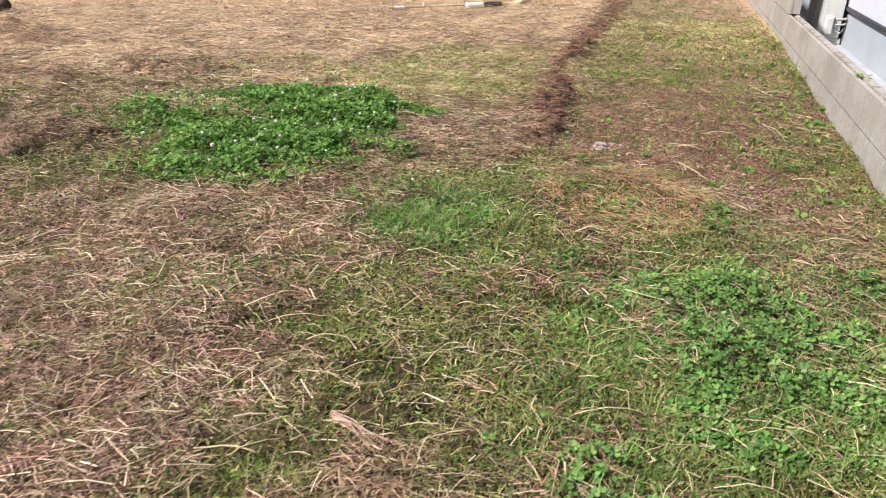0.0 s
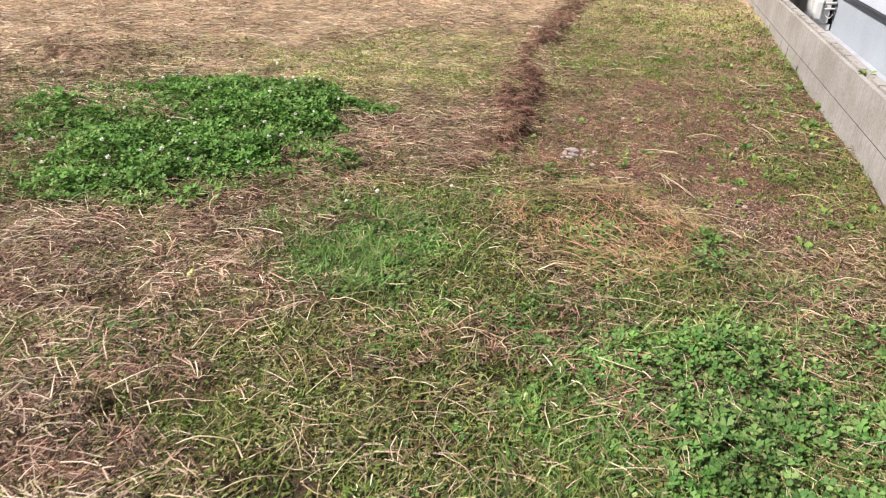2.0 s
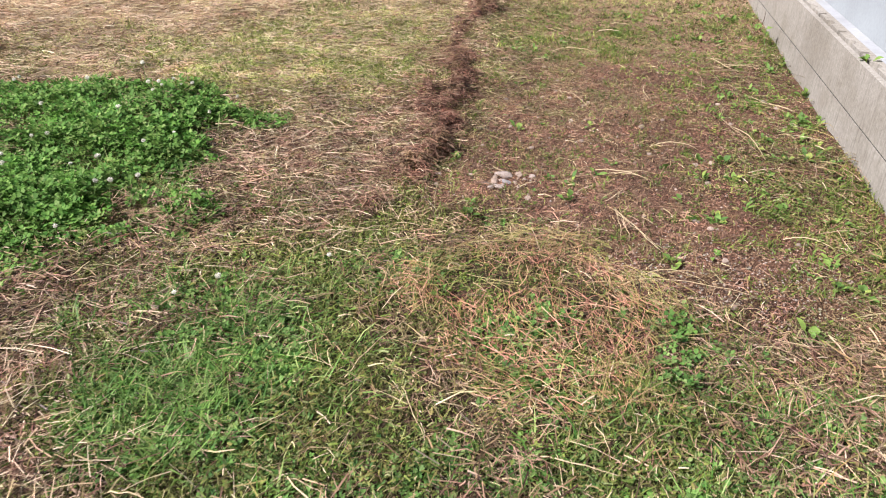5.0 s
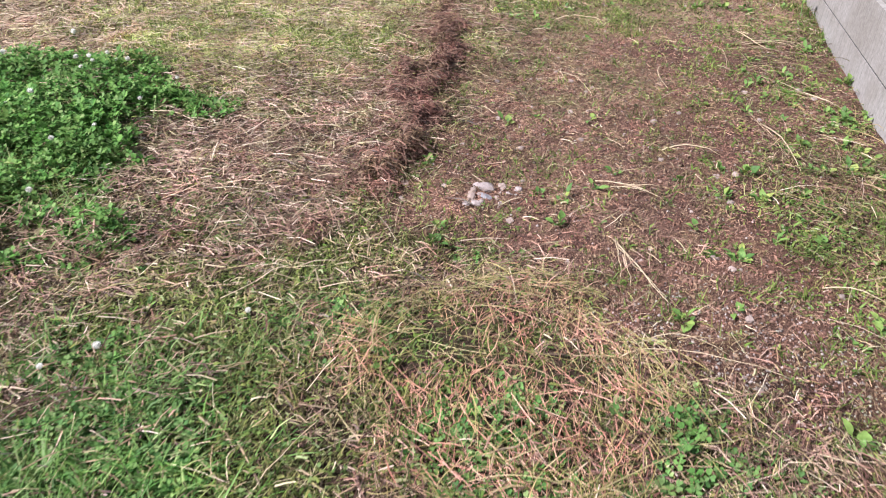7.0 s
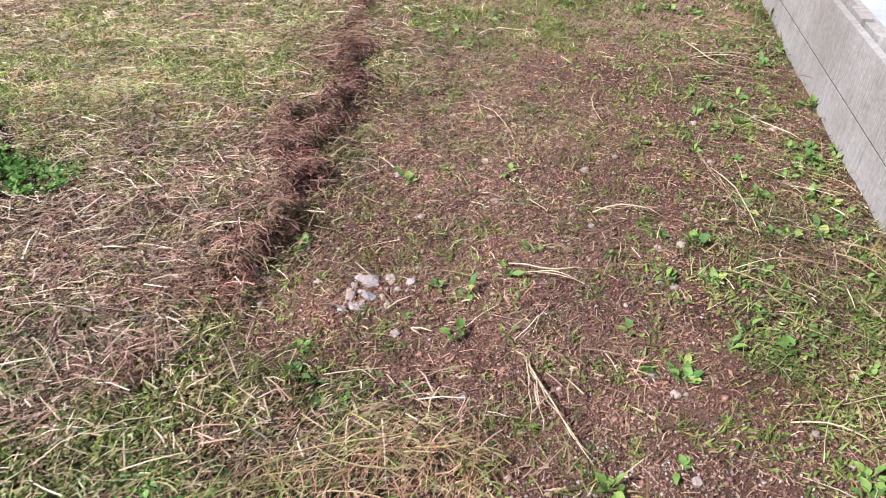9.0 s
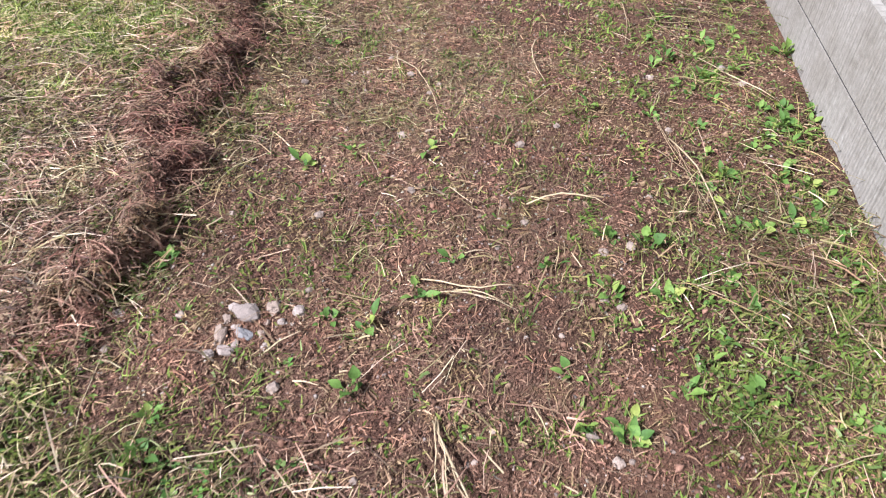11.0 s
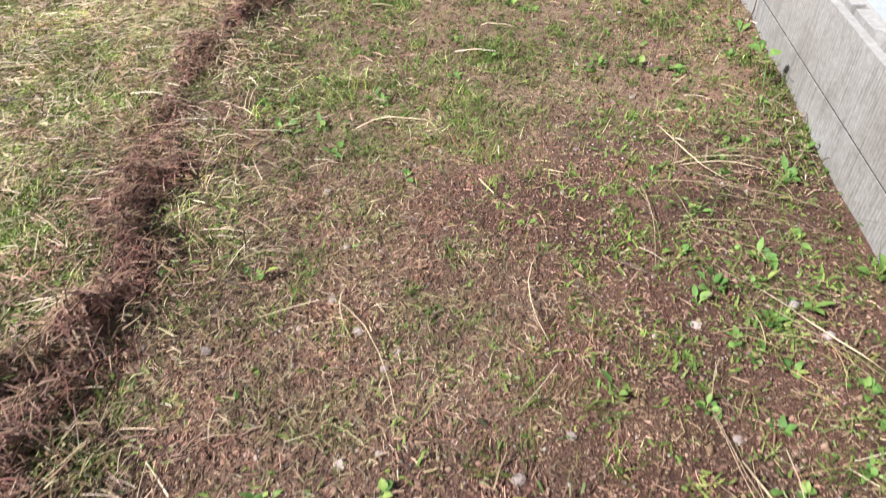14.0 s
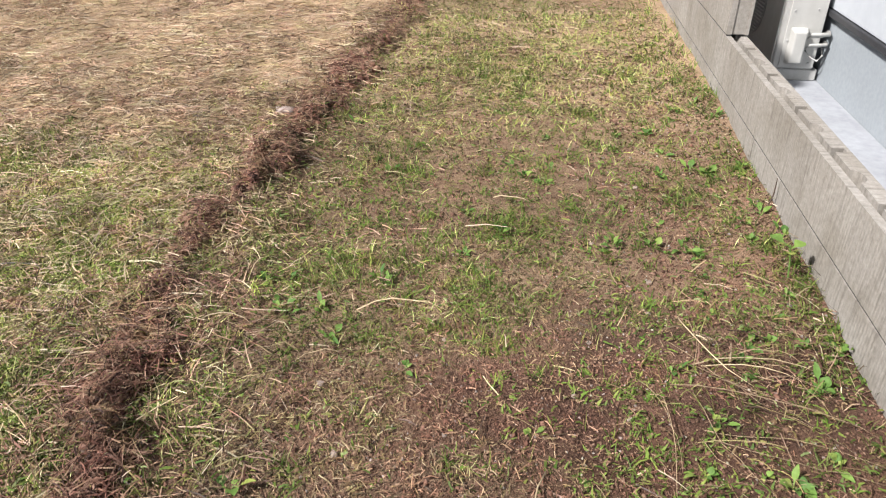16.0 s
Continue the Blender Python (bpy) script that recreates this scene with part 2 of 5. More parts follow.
def ground_material():
    """Soil under chopped straw and moss; the mesh's own cover values say where each lies."""
    m, nt, b = node_material("field_soil")
    pos = place_of(nt)

    def cover(key):
        n = nt.nodes.new("ShaderNodeAttribute")
        n.attribute_name = key
        return n.outputs["Fac"]

    fine = noise_of(nt, pos, 210, 6, 0.8)
    mid = noise_of(nt, pos, 17, 5)
    soil = ramp(nt, fine, [(0.30, (0.050, 0.028, 0.020)), (0.5, (0.170, 0.098, 0.072)), (0.74, (0.34, 0.214, 0.162))])
    soil = mixed(nt, 1.0, soil, ramp(nt, mid, [(0.3, (0.72, 0.70, 0.70)), (0.7, (1.15, 1.12, 1.1))]), "MULTIPLY")
    broad = noise_of(nt, pos, 2.1, 4, 0.6)
    soil = mixed(nt, 1.0, soil, ramp(nt, broad, [(0.36, (0.55, 0.54, 0.56)), (0.52, (0.95, 0.95, 0.95)), (0.66, (1.25, 1.2, 1.15))]), "MULTIPLY")
    soil = mixed(nt, cover("damp"), soil, mixed(nt, 1.0, soil, (0.72, 0.70, 0.64), "MULTIPLY"))
    # Thatch base darkened so gaps between strands look deep in shade.
    thatch = ramp(nt, fine, [(0.32, (0.019, 0.012, 0.009)), (0.55, (0.066, 0.043, 0.029)), (0.76, (0.25, 0.175, 0.11))])
    thatch = mixed(nt, ramp(nt, mid, [(0.42, (0, 0, 0)), (0.62, (0.6, 0.6, 0.6))]), thatch, (0.07, 0.075, 0.024))
    dry = ramp(nt, fine, [(0.3, (0.20, 0.137, 0.09)), (0.5, (0.52, 0.385, 0.245)), (0.72, (0.74, 0.585, 0.405))])
    dry = mixed(nt, 1.0, dry, ramp(nt, noise_of(nt, pos, 4.5, 5, 0.7), [(0.36, (0.74, 0.69, 0.68)), (0.54, (1.06, 1.03, 1.02)), (0.7, (1.16, 1.13, 1.1))]), "MULTIPLY")
    green = ramp(nt, fine, [(0.28, (0.035, 0.055, 0.018)), (0.6, (0.10, 0.125, 0.04)), (0.8, (0.20, 0.20, 0.08))])
    col = mixed(nt, cover("bare"), thatch, soil)
    col = mixed(nt, cover("green"), col, green)
    col = mixed(nt, cover("dry"), col, dry)
    nt.links.new(col, b.inputs["Base Color"])
    b.inputs["Roughness"].default_value = 0.95
    b.inputs["Specular IOR Level"].default_value = 0.15
    bumped(nt, b, noise_of(nt, pos, 95, 6, 0.75), 1.0, 0.012)
    return m


SOIL = ground_material()

# ---- the lie of the land ----


def lattice(ix, iy, seed):
    h = (ix.astype(np.int64) * 374761393 + iy.astype(np.int64) * 668265263 + seed * 974634777) & 0xFFFFFFFF
    h = ((h ^ (h >> 13)) * 1274126177) & 0xFFFFFFFF
    return ((h ^ (h >> 16)) & 0xFFFF) / 65535.0


def vnoise(x, y, scale, seed=0):
    """Smooth value noise from -1 to 1 with that many cells a metre."""
    x, y = np.asarray(x, float) * scale, np.asarray(y, float) * scale
    ix, iy = np.floor(x), np.floor(y)
    fx, fy = x - ix, y - iy
    fx, fy = fx * fx * (3 - 2 * fx), fy * fy * (3 - 2 * fy)
    a, b2 = lattice(ix, iy, seed), lattice(ix + 1, iy, seed)
    c, d = lattice(ix, iy + 1, seed), lattice(ix + 1, iy + 1, seed)
    return 2 * ((a * (1 - fx) + b2 * fx) * (1 - fy) + (c * (1 - fx) + d * fx) * fy) - 1


def smooth(e0, e1, v):
    s = np.clip((v - e0) / (e1 - e0), 0, 1)
    return s * s * (3 - 2 * s)


def area(x, y, outline, soft=0.12, ragged=0.12, seed=3):
    """1 inside an outline on the plan, falling to 0 over a ragged edge."""
    x = x + ragged * vnoise(x, y, 3.1, seed) + ragged * 0.6 * vnoise(x, y, 9, seed + 1)
    y = y + ragged * vnoise(x, y, 3.1, seed + 2) + ragged * 0.6 * vnoise(x, y, 9, seed + 5)
    inside, near = np.zeros(x.shape, bool), np.full(x.shape, 1e9)
    for (x0, y0), (x1, y1) in zip(outline, outline[1:] + outline[:1]):
        if y0 != y1:
            inside ^= ((y0 > y) != (y1 > y)) & (x < (x1 - x0) * (y - y0) / (y1 - y0) + x0)
        k = np.clip(((x - x0) * (x1 - x0) + (y - y0) * (y1 - y0)) / ((x1 - x0) ** 2 + (y1 - y0) ** 2), 0, 1)
        near = np.minimum(near, np.hypot(x - x0 - k * (x1 - x0), y - y0 - k * (y1 - y0)))
    return smooth(-soft, soft, np.where(inside, near, -near))


def blob(x, y, cx, cy, rx, ry, seed=9, ragged=0.35):
    d = np.hypot((x - cx) / rx, (y - cy) / ry) + ragged * vnoise(x, y, 2.2 / max(rx, ry), seed) + 0.2 * vnoise(x, y, 9, seed + 1)
    return 1 - smooth(0.6, 1.15, d)


RIDGE_Y = (4.1, 4.4, 5.0, 5.7, 6.35, 6.75, 7.15, 7.75, 9.0, 10.9, 13.5)
RIDGE_X = (-0.62, -0.53, -0.54, -0.55, -0.63, -0.70, -0.67, -0.60, -0.56, -0.43, -0.25)


def ridge(x, y):
    """The raked line of brown thatch that runs away from the camera, beside the wall."""
    c = np.interp(y, RIDGE_Y, RIDGE_X) + 0.05 * vnoise(x * 0 + 0.5, y, 2.1, 21) + 0.02 * vnoise(x, y, 8, 22)
    half = 0.080 + 0.03 * vnoise(x * 0, y, 1.7, 23) + 0.045 * vnoise(x, y, 5.5, 27)
    d = np.abs(x - c) / half + 0.75 * vnoise(x, y, 9, 28) + 0.2 * vnoise(x, y, 25, 29)
    along = smooth(4.2, 4.6, y) * np.clip(0.92 + 0.4 * vnoise(x * 0 + 2, y, 2.6, 24) + 0.4 * vnoise(x, y, 7, 25), 0.10, 1)
    return (1 - smooth(0.35, 1.35, d)) * along


PATCH_BIG = [(-3.64, 4.09), (-3.5, 4.6), (-2.62, 5.17), (-2.29, 5.27), (-1.74, 5.1), (-1.53, 4.65), (-1.5, 4.28), (-1.36, 4.0), (-1.47, 3.78), (-1.62, 3.5), (-2.05, 3.2), (-2.5, 3.2), (-2.75, 3.6)]
PATCH_NEAR = [(-0.15, 1.1), (-0.22, 2.0), (-0.2, 2.45), (0.18, 2.75), (0.26, 3.32), (0.75, 3.25), (0.95, 2.7), (1.15, 1.9), (1.1, 1.0)]
TUFT = [(-1.12, 3.38), (-0.68, 3.42), (-0.56, 3.08), (-0.58, 2.78), (-0.93, 2.66), (-1.08, 2.94)]
BARE = [(-0.42, 4.3), (-0.38, 5.2), (-0.42, 5.9), (-0.1, 6.0), (0.15, 6.35), (0.75, 6.45), (1.0, 6.0), (0.95, 5.2), (0.85, 4.4), (0.95, 3.7), (0.5, 3.45), (0.22, 3.75), (0.1, 4.1)]
BROWN = [(-4.2, 2.6), (-3.1, 3.0), (-1.9, 3.25), (-1.35, 3.25), (-1.15, 2.7), (-1.3, 2.2), (-1.0, 1.6), (-1.6, 0.6), (-3.0, 1.0)]
PINK = [(-1.5, 4.3), (-1.25, 5.3), (-0.75, 5.2), (-0.6, 4.2), (-0.75, 3.8), (-1.3, 3.85)]
THIN_GREEN = [(-0.45, 6.1), (-0.42, 10.4), (1.5, 10.6), (1.45, 8.0), (1.4, 6.6), (0.85, 6.5), (0.2, 6.3)]
LIME = [(-2.5, 5.5), (-2.3, 6.7), (-1.3, 7.4), (-0.8, 7.0), (-0.75, 5.5), (-1.4, 5.2)]
DOME = [(-0.40, 3.72), (-0.24, 3.88), (-0.03, 3.99), (0.21, 3.96), (0.34, 3.75), (0.43, 3.5), (0.36, 3.2), (0.05, 3.1), (-0.25, 3.3)]
MIXED = [(-1.2, 2.5), (-1.15, 3.9), (-0.75, 4.1), (-0.35, 4.15), (0.05, 3.7), (0.3, 3.3), (0.2, 2.5), (-0.4, 2.2)]
GRAVEL = [(0.28, 3.85), (0.55, 4.1), (0.9, 4.0), (0.88, 3.65), (0.58, 3.45), (0.32, 3.6)]
HEAPS = [(-4.15, 5.75, 0.55, 0.4, 0.06), (-3.75, 3.55, 0.55, 0.4, 0.07), (-5.0, 4.9, 0.6, 0.4, 0.05), (-6.2, 6.6, 0.7, 0.5, 0.05),
         (-7.1, 6.85, 0.42, 0.40, 0.13), (-0.70, 4.06, 0.15, 0.11, 0.02), (-1.46, 3.85, 0.20, 0.10, 0.02), (-2.55, 4.2, 0.22, 0.1, 0.04), (-1.95, 4.78, 0.16, 0.12, 0.05)]


HOLLOWS = [(-0.68, 1.76, 0.16, 0.10), (-0.60, 1.56, 0.2, 0.09), (-0.80, 1.36, 0.25, 0.09), (-1.09, 1.96, 0.18, 0.09), (-1.55, 2.45, 0.22, 0.1), (-1.35, 3.75, 0.2, 0.1), (-0.15, 2.35, 0.15, 0.08)]


def hollows(x, y):
    s = np.zeros(np.shape(x))
    for i, (cx, cy, rx, ry) in enumerate(HOLLOWS):
        s = np.maximum(s, blob(x, y, cx, cy, rx, ry, 120 + i))
    return s


def heaps(x, y):
    s = np.zeros(np.shape(x))
    for i, (cx, cy, rx, ry, _) in enumerate(HEAPS):
        s = np.maximum(s, blob(x, y, cx, cy, rx, ry, 40 + i) * (0.85 if rx > 0.3 else 0.6))
    return s


def height(x, y):
    x, y = np.asarray(x, float), np.asarray(y, float)
    h = -0.035 + 0.010 * vnoise(x, y, 0.9, 1) + 0.008 * vnoise(x, y, 3.3, 2) + 0.005 * vnoise(x, y, 9, 4) + 0.003 * vnoise(x, y, 23, 5)
    h += 0.048 * ridge(x, y) * (0.65 + 1.2 * vnoise(x, y, 11, 6) + 0.7 * vnoise(x, y, 24, 16))
    for i, (cx, cy, rx, ry, up) in enumerate(HEAPS):
        h += up * blob(x, y, cx, cy, rx, ry, 40 + i) * (1 + 0.7 * vnoise(x, y, 11, 70 + i))
    h -= 0.03 * hollows(x, y)
    h -= 0.09 * smooth(7.2, 10.2, y) * smooth(0.9, 2.4, -x)
    h += 0.02 * area(x, y, PATCH_BIG, 0.3) + 0.022 * area(x, y, DOME, 0.14, 0.08)
    h += (0.03 + 0.07 * smooth(6.0, 9.2, y)) * smooth(1.02, 1.36, x - 0.026 * (y - 4.33) + 0.05 * vnoise(x, y, 2.3, 8)) * (1 - smooth(1.52, 1.6, x)) * smooth(5.2, 6.6, y)
    h += 0.015 * smooth(0.95, 1.3, x) * (1 - smooth(1.3, 1.5, x)) * vnoise(x, y, 2.7, 7)
    return h


def spaced(*runs):
    out = [runs[0][0]]
    for a, b2, step in runs:
        n = max(1, round((b2 - a) / step))
        out += list(a + (b2 - a) * np.arange(1, n + 1) / n)
    return np.array(out)


def cover_mesh(name, verts, faces, mat):
    """One mesh from arrays of corners and of equal-sided faces."""
    me = bpy.data.meshes.new(name)
    verts, faces = np.ascontiguousarray(verts, np.float32), np.ascontiguousarray(faces, np.int32)
    k = faces.shape[1]
    me.vertices.add(len(verts))
    me.vertices.foreach_set("co", verts.ravel())
    me.loops.add(faces.size)
    me.loops.foreach_set("vertex_index", faces.ravel())
    me.polygons.add(len(faces))
    me.polygons.foreach_set("loop_start", np.arange(len(faces), dtype=np.int32) * k)
    me.update(calc_edges=True)
    me.materials.append(mat)
    return me


gx = spaced((-400, -60, 40), (-60, -12, 4), (-12, -4.4, 0.12), (-4.4, 1.5, 0.028), (1.5, 4, 0.4), (4, 60, 8), (60, 400, 40))
gy = spaced((-300, -30, 30), (-30, 0.6, 1.2), (0.6, 8.6, 0.028), (8.6, 15, 0.09), (15, 60, 3), (60, 500, 40))
gX, gY = np.meshgrid(gx, gy)
gZ = height(gX, gY)
nx, ny = len(gx), len(gy)
idx = np.arange(nx * ny).reshape(ny, nx)
quads = np.stack([idx[:-1, :-1], idx[:-1, 1:], idx[1:, 1:], idx[1:, :-1]], -1).reshape(-1, 4)
ground_mesh = cover_mesh("ground", np.stack([gX, gY, gZ], -1).reshape(-1, 3), quads, SOIL)
ground_mesh.polygons.foreach_set("use_smooth", np.ones(len(quads), bool))


def far_dry(x, y):
    return smooth(-0.7, 0.9, (y - 6.7) * 0.55 + (-1.2 - x) * 0.34 + 0.5 * vnoise(x, y, 0.8, 31) + 0.35 * vnoise(x, y, 2.6, 33)) * smooth(0.45, 0.8, -x + 0.1 * vnoise(x, y, 2, 32))


DAMP = [(0.35, 3.3), (0.30, 3.9), (0.5, 4.35), (0.72, 5.0), (0.45, 5.5), (0.35, 5.9), (0.75, 6.15), (1.28, 6.0), (1.32, 3.4)]


def damp(x, y):
    """Dark moist soil along the wall."""
    return area(x, y, DAMP, 0.4, 0.25)


def dry_soil(x, y):
    """Paler, drier soil in the middle of the bare ground."""
    return 0.6 * blob(x, y, 0.05, 5.6, 0.5, 0.7, 98) + 0.6 * area(x, y, THIN_GREEN, 0.3) * smooth(-0.6, 0.4, vnoise(x, y, 2.1, 99))


fX, fY = gX.ravel(), gY.ravel()
covers = {
    "bare": np.clip(area(fX, fY, BARE, 0.25, 0.2) + 0.9 * ridge(fX, fY) + 0.6 * area(fX, fY, THIN_GREEN, 0.3) + 0.85 * smooth(0.6, 0.9, fX) * smooth(3.2, 3.9, fY), 0, 1),
    "green": np.clip(area(fX, fY, PATCH_BIG) + 0.4 * area(fX, fY, PATCH_NEAR) + 0.5 * area(fX, fY, TUFT) + 0.35 * area(fX, fY, LIME), 0, 1) * 0.9,
    "dry": np.clip(0.85 * far_dry(fX, fY) + 0.55 * smooth(7.2, 9.2, fY + 0.5 * vnoise(fX, fY, 1.6, 96)) * smooth(-0.6, -0.3, fX) + 0.3 * area(fX, fY, THIN_GREEN, 0.3) + 0.9 * area(fX, fY, LIME, 0.3, 0.3) * (1 - ridge(fX, fY)) + 0.28 * dry_soil(fX, fY) + 0.5 * heaps(fX, fY) + 0.5 * np.maximum(area(fX, fY, BROWN, 0.5, 0.3), np.maximum(smooth(-0.2, 0.6, -0.75 - fY - fX), smooth(1.2, 0.6, fY)) * smooth(1.6, 1.2, fX)) * (1 - hollows(fX, fY)), 0, 0.9),
    "damp": damp(fX, fY),
}
for key, v in covers.items():
    ground_mesh.attributes.new(key, "FLOAT", "POINT").data.foreach_set("value", v.astype(np.float32))
ground = tagged(new("ground", ground_mesh), "mown field of brown soil under chopped dry straw", "ground", kind="structure")

# ---- strands: straw, grass, roots ----
rng = np.random.default_rng(7)


def sown(n, weight, y0=0.9, y1=13.6):
    """About n places in the open field, thinner with distance from the path, kept by weight(x, y) from 0 to 1."""
    xs, ys, have = [], [], 0
    for _ in range(60):
        m = max(20000, n * 3)
        y = rng.uniform(y0, y1, m)
        x = rng.uniform(-10.2, 1.42, m)
        d2 = (x - 0.1) ** 2 + (y - np.clip(y, 0.5, 4.65)) ** 2 + 1.7
        ok = (x > -0.75 - 1.0 * y) & (x < 1.335 + 0.026 * (y - 4.33))
        near = ok & (rng.random(m) < np.minimum(1, (2.6 / d2) ** 0.85))
        x, y = x[near], y[near]
        keep = rng.random(len(x)) < weight(x, y)
        xs.append(x[keep])
        ys.append(y[keep])
        have += keep.sum()
        if have >= n:
            break
    x, y = np.concatenate(xs)[:n], np.concatenate(ys)[:n]
    return x, y


def strands(x, y, z, yaw, length, width, rise, droop, curl, roll, segs=2, tip=0.7):
    """Ribbons that start at (x, y, z), head along yaw, climb by rise and droop and curl on the way."""
    n = len(x)
    pts = np.zeros((n, segs + 1, 3))
    pts[:, 0] = np.stack([x, y, z], -1)
    for k in range(segs):
        f = (k + 0.5) / segs
        head, el = yaw + curl * (f - 0.5), rise - droop * f
        step = np.stack([np.cos(head) * np.cos(el), np.sin(head) * np.cos(el), np.sin(el)], -1)
        pts[:, k + 1] = pts[:, k] + step * (length / segs)[:, None]
    side = np.stack([-np.sin(yaw) * np.cos(roll), np.cos(yaw) * np.cos(roll), np.sin(roll)], -1)
    v = np.zeros((n, segs + 1, 2, 3))
    for k in range(segs + 1):
        w = (width * (1 - tip * (k / segs) ** 1.5) / 2)[:, None]
        v[:, k, 0], v[:, k, 1] = pts[:, k] - side * w, pts[:, k] + side * w
    base = (np.arange(n) * (segs + 1) * 2)[:, None, None]
    k = np.arange(segs)[:, None] * 2
    quad = base + (k + np.array([[0, 1, 3, 2]]))[None]
    return v.reshape(-1, 3), quad.reshape(-1, 4)


def far_scale(x, y):
    d = np.sqrt((x - 0.1) ** 2 + (y - np.clip(y, 0.5, 4.65)) ** 2 + 1.7)
    return np.clip(d / 2.2, 1.0, 2.6)


def lay_straw(name, n, weight, mat, label, length=(0.03, 0.11), width=(0.0016, 0.0034), pile=0.018, lift=0.16, yaw0=None, y1=13.6, segs=2, curl=0.3):
    x, y = sown(n, weight, y1=y1)
    n = len(x)
    s = far_scale(x, y)
    yaw = rng.uniform(0, 2 * np.pi, n) if yaw0 is None else yaw0(x, y) + rng.normal(0, 0.6, n)
    ln = (length[0] + (length[1] - length[0]) * rng.random(n) ** 2.4) * (0.75 + 0.25 * s)
    wd = (width[0] + (width[1] - width[0]) * rng.random(n) ** 1.5) * (0.65 + 0.35 * s)
    up = pile * rng.random(n) ** 1.6 * (0.6 + 0.4 * s)
    rise = np.abs(rng.normal(0, lift, n))
    v, q = strands(x - 0.5 * ln * np.cos(yaw), y - 0.5 * ln * np.sin(yaw), height(x, y) + 0.002 + up, yaw, ln, wd, rise, 2.0 * rise, rng.normal(0, curl, n) * np.where(rng.random(n) < 0.15, 3.0, 1.0), rng.normal(0, 0.6, n), segs, 0.35)
    return tagged(new(name, cover_mesh(name, v, q, mat)), label, "straw", kind="stuff")


def grow_grass(name, n, weight, mat, label, tall=(0.03, 0.08), width=(0.0018, 0.0036), per=7, spread=0.025, lean=0.75, y1=13.6):
    cx, cy = sown(n // per, weight, y1=y1)
    x = np.repeat(cx, per)
    y = np.repeat(cy, per)
    m = len(x)
    s = far_scale(x, y)
    x = x + rng.normal(0, 1, m) * spread * s
    y = y + rng.normal(0, 1, m) * spread * s
    yaw = rng.uniform(0, 2 * np.pi, m)
    ln = rng.uniform(*tall, m) * (0.8 + 0.2 * s)
    wd = rng.uniform(*width, m) * (0.6 + 0.4 * s)
    rise = np.clip(rng.normal(lean, 0.35, m), 0.08, 1.45)
    v, q = strands(x, y, height(x, y) - 0.002, yaw, ln, wd, rise, rise * rng.uniform(0.2, 1.3, m), rng.normal(0, 0.5, m), rng.normal(0, 0.3, m), 2, 0.85)
    return tagged(new(name, cover_mesh(name, v, q, mat)), label, "grass", kind="stuff")


def w_bare(x, y):
    return np.clip(area(x, y, BARE, 0.25, 0.2), 0, 1)


def beside_wall(x, y):
    return smooth(0.6, 0.9, x + 0.12 * vnoise(x, y, 3, 74)) * smooth(3.3, 4.0, y) * (1 - smooth(5.9, 6.7, y))


def w_open(x, y):
    """Where loose straw lies: little on the clover and the bare soil."""
    return np.clip(1 - 0.75 * hollows(x, y) - 0.72 * area(x, y, PATCH_BIG) - 0.12 * area(x, y, PATCH_NEAR) - 0.6 * area(x, y, DOME, 0.10, 0.08) - 0.94 * w_bare(x, y) - 0.75 * area(x, y, THIN_GREEN, 0.3) * (1 - smooth(7.6, 9.0, y)) - 0.3 * area(x, y, TUFT) - 0.7 * beside_wall(x, y) - 0.4 * area(x, y, MIXED, 0.25, 0.2) - 0.35 * smooth(0.0, 0.4, x) * smooth(4.9, 5.5, y), 0.03, 1)


def mosaic(x, y):
    """Hand-sized patches in which green or dead growth wins."""
    return vnoise(x, y, 2.4, 71) + 0.8 * vnoise(x, y, 5.7, 72) + 0.4 * vnoise(x, y, 13, 73)


def w_brown(x, y):
    dead = smooth(-0.3, 0.7, -mosaic(x, y))
    return np.clip((0.35 + 0.5 * dead) * area(x, y, BROWN, 0.4, 0.3) + 0.9 * area(x, y, PINK, 0.2) + heaps(x, y) + 0.55 * dead, 0, 1) * (1 - 0.7 * ridge(x, y)) * np.maximum(w_open(x, y), heaps(x, y))


def w_tan(x, y):
    return w_open(x, y) * (0.30 + 0.70 * smooth(-0.2, 0.6, vnoise(x, y, 1.7, 52) - 0.4 * mosaic(x, y))) * (1 - 0.5 * area(x, y, BROWN, 0.4, 0.3)) * (1 - 0.85 * ridge(x, y))


def w_olive(x, y):
    live = smooth(-0.55, 0.55, mosaic(x, y))
    g = (0.22 + 0.78 * live) * (1 - 0.35 * area(x, y, DOME, 0.1, 0.08)) + 0.4 * area(x, y, LIME, 0.3, 0.3) + 0.15 * area(x, y, TUFT) + 0.2 * area(x, y, PATCH_NEAR)
    thin = 1 - (0.95 - 0.30 * live) * area(x, y, THIN_GREEN, 0.3)
    return np.clip(g * thin * (1 - (0.75 - 0.4 * live) * area(x, y, BROWN, 0.4, 0.3)) * (1 - 0.95 * w_bare(x, y)) * (1 - 0.35 * area(x, y, PINK)) * (1 - 0.95 * far_dry(x, y)) * (1 - 0.9 * ridge(x, y)) * (1 - heaps(x, y)) * (1 - 0.6 * hollows(x, y)) * (1 - 0.8 * beside_wall(x, y)), 0, 1)


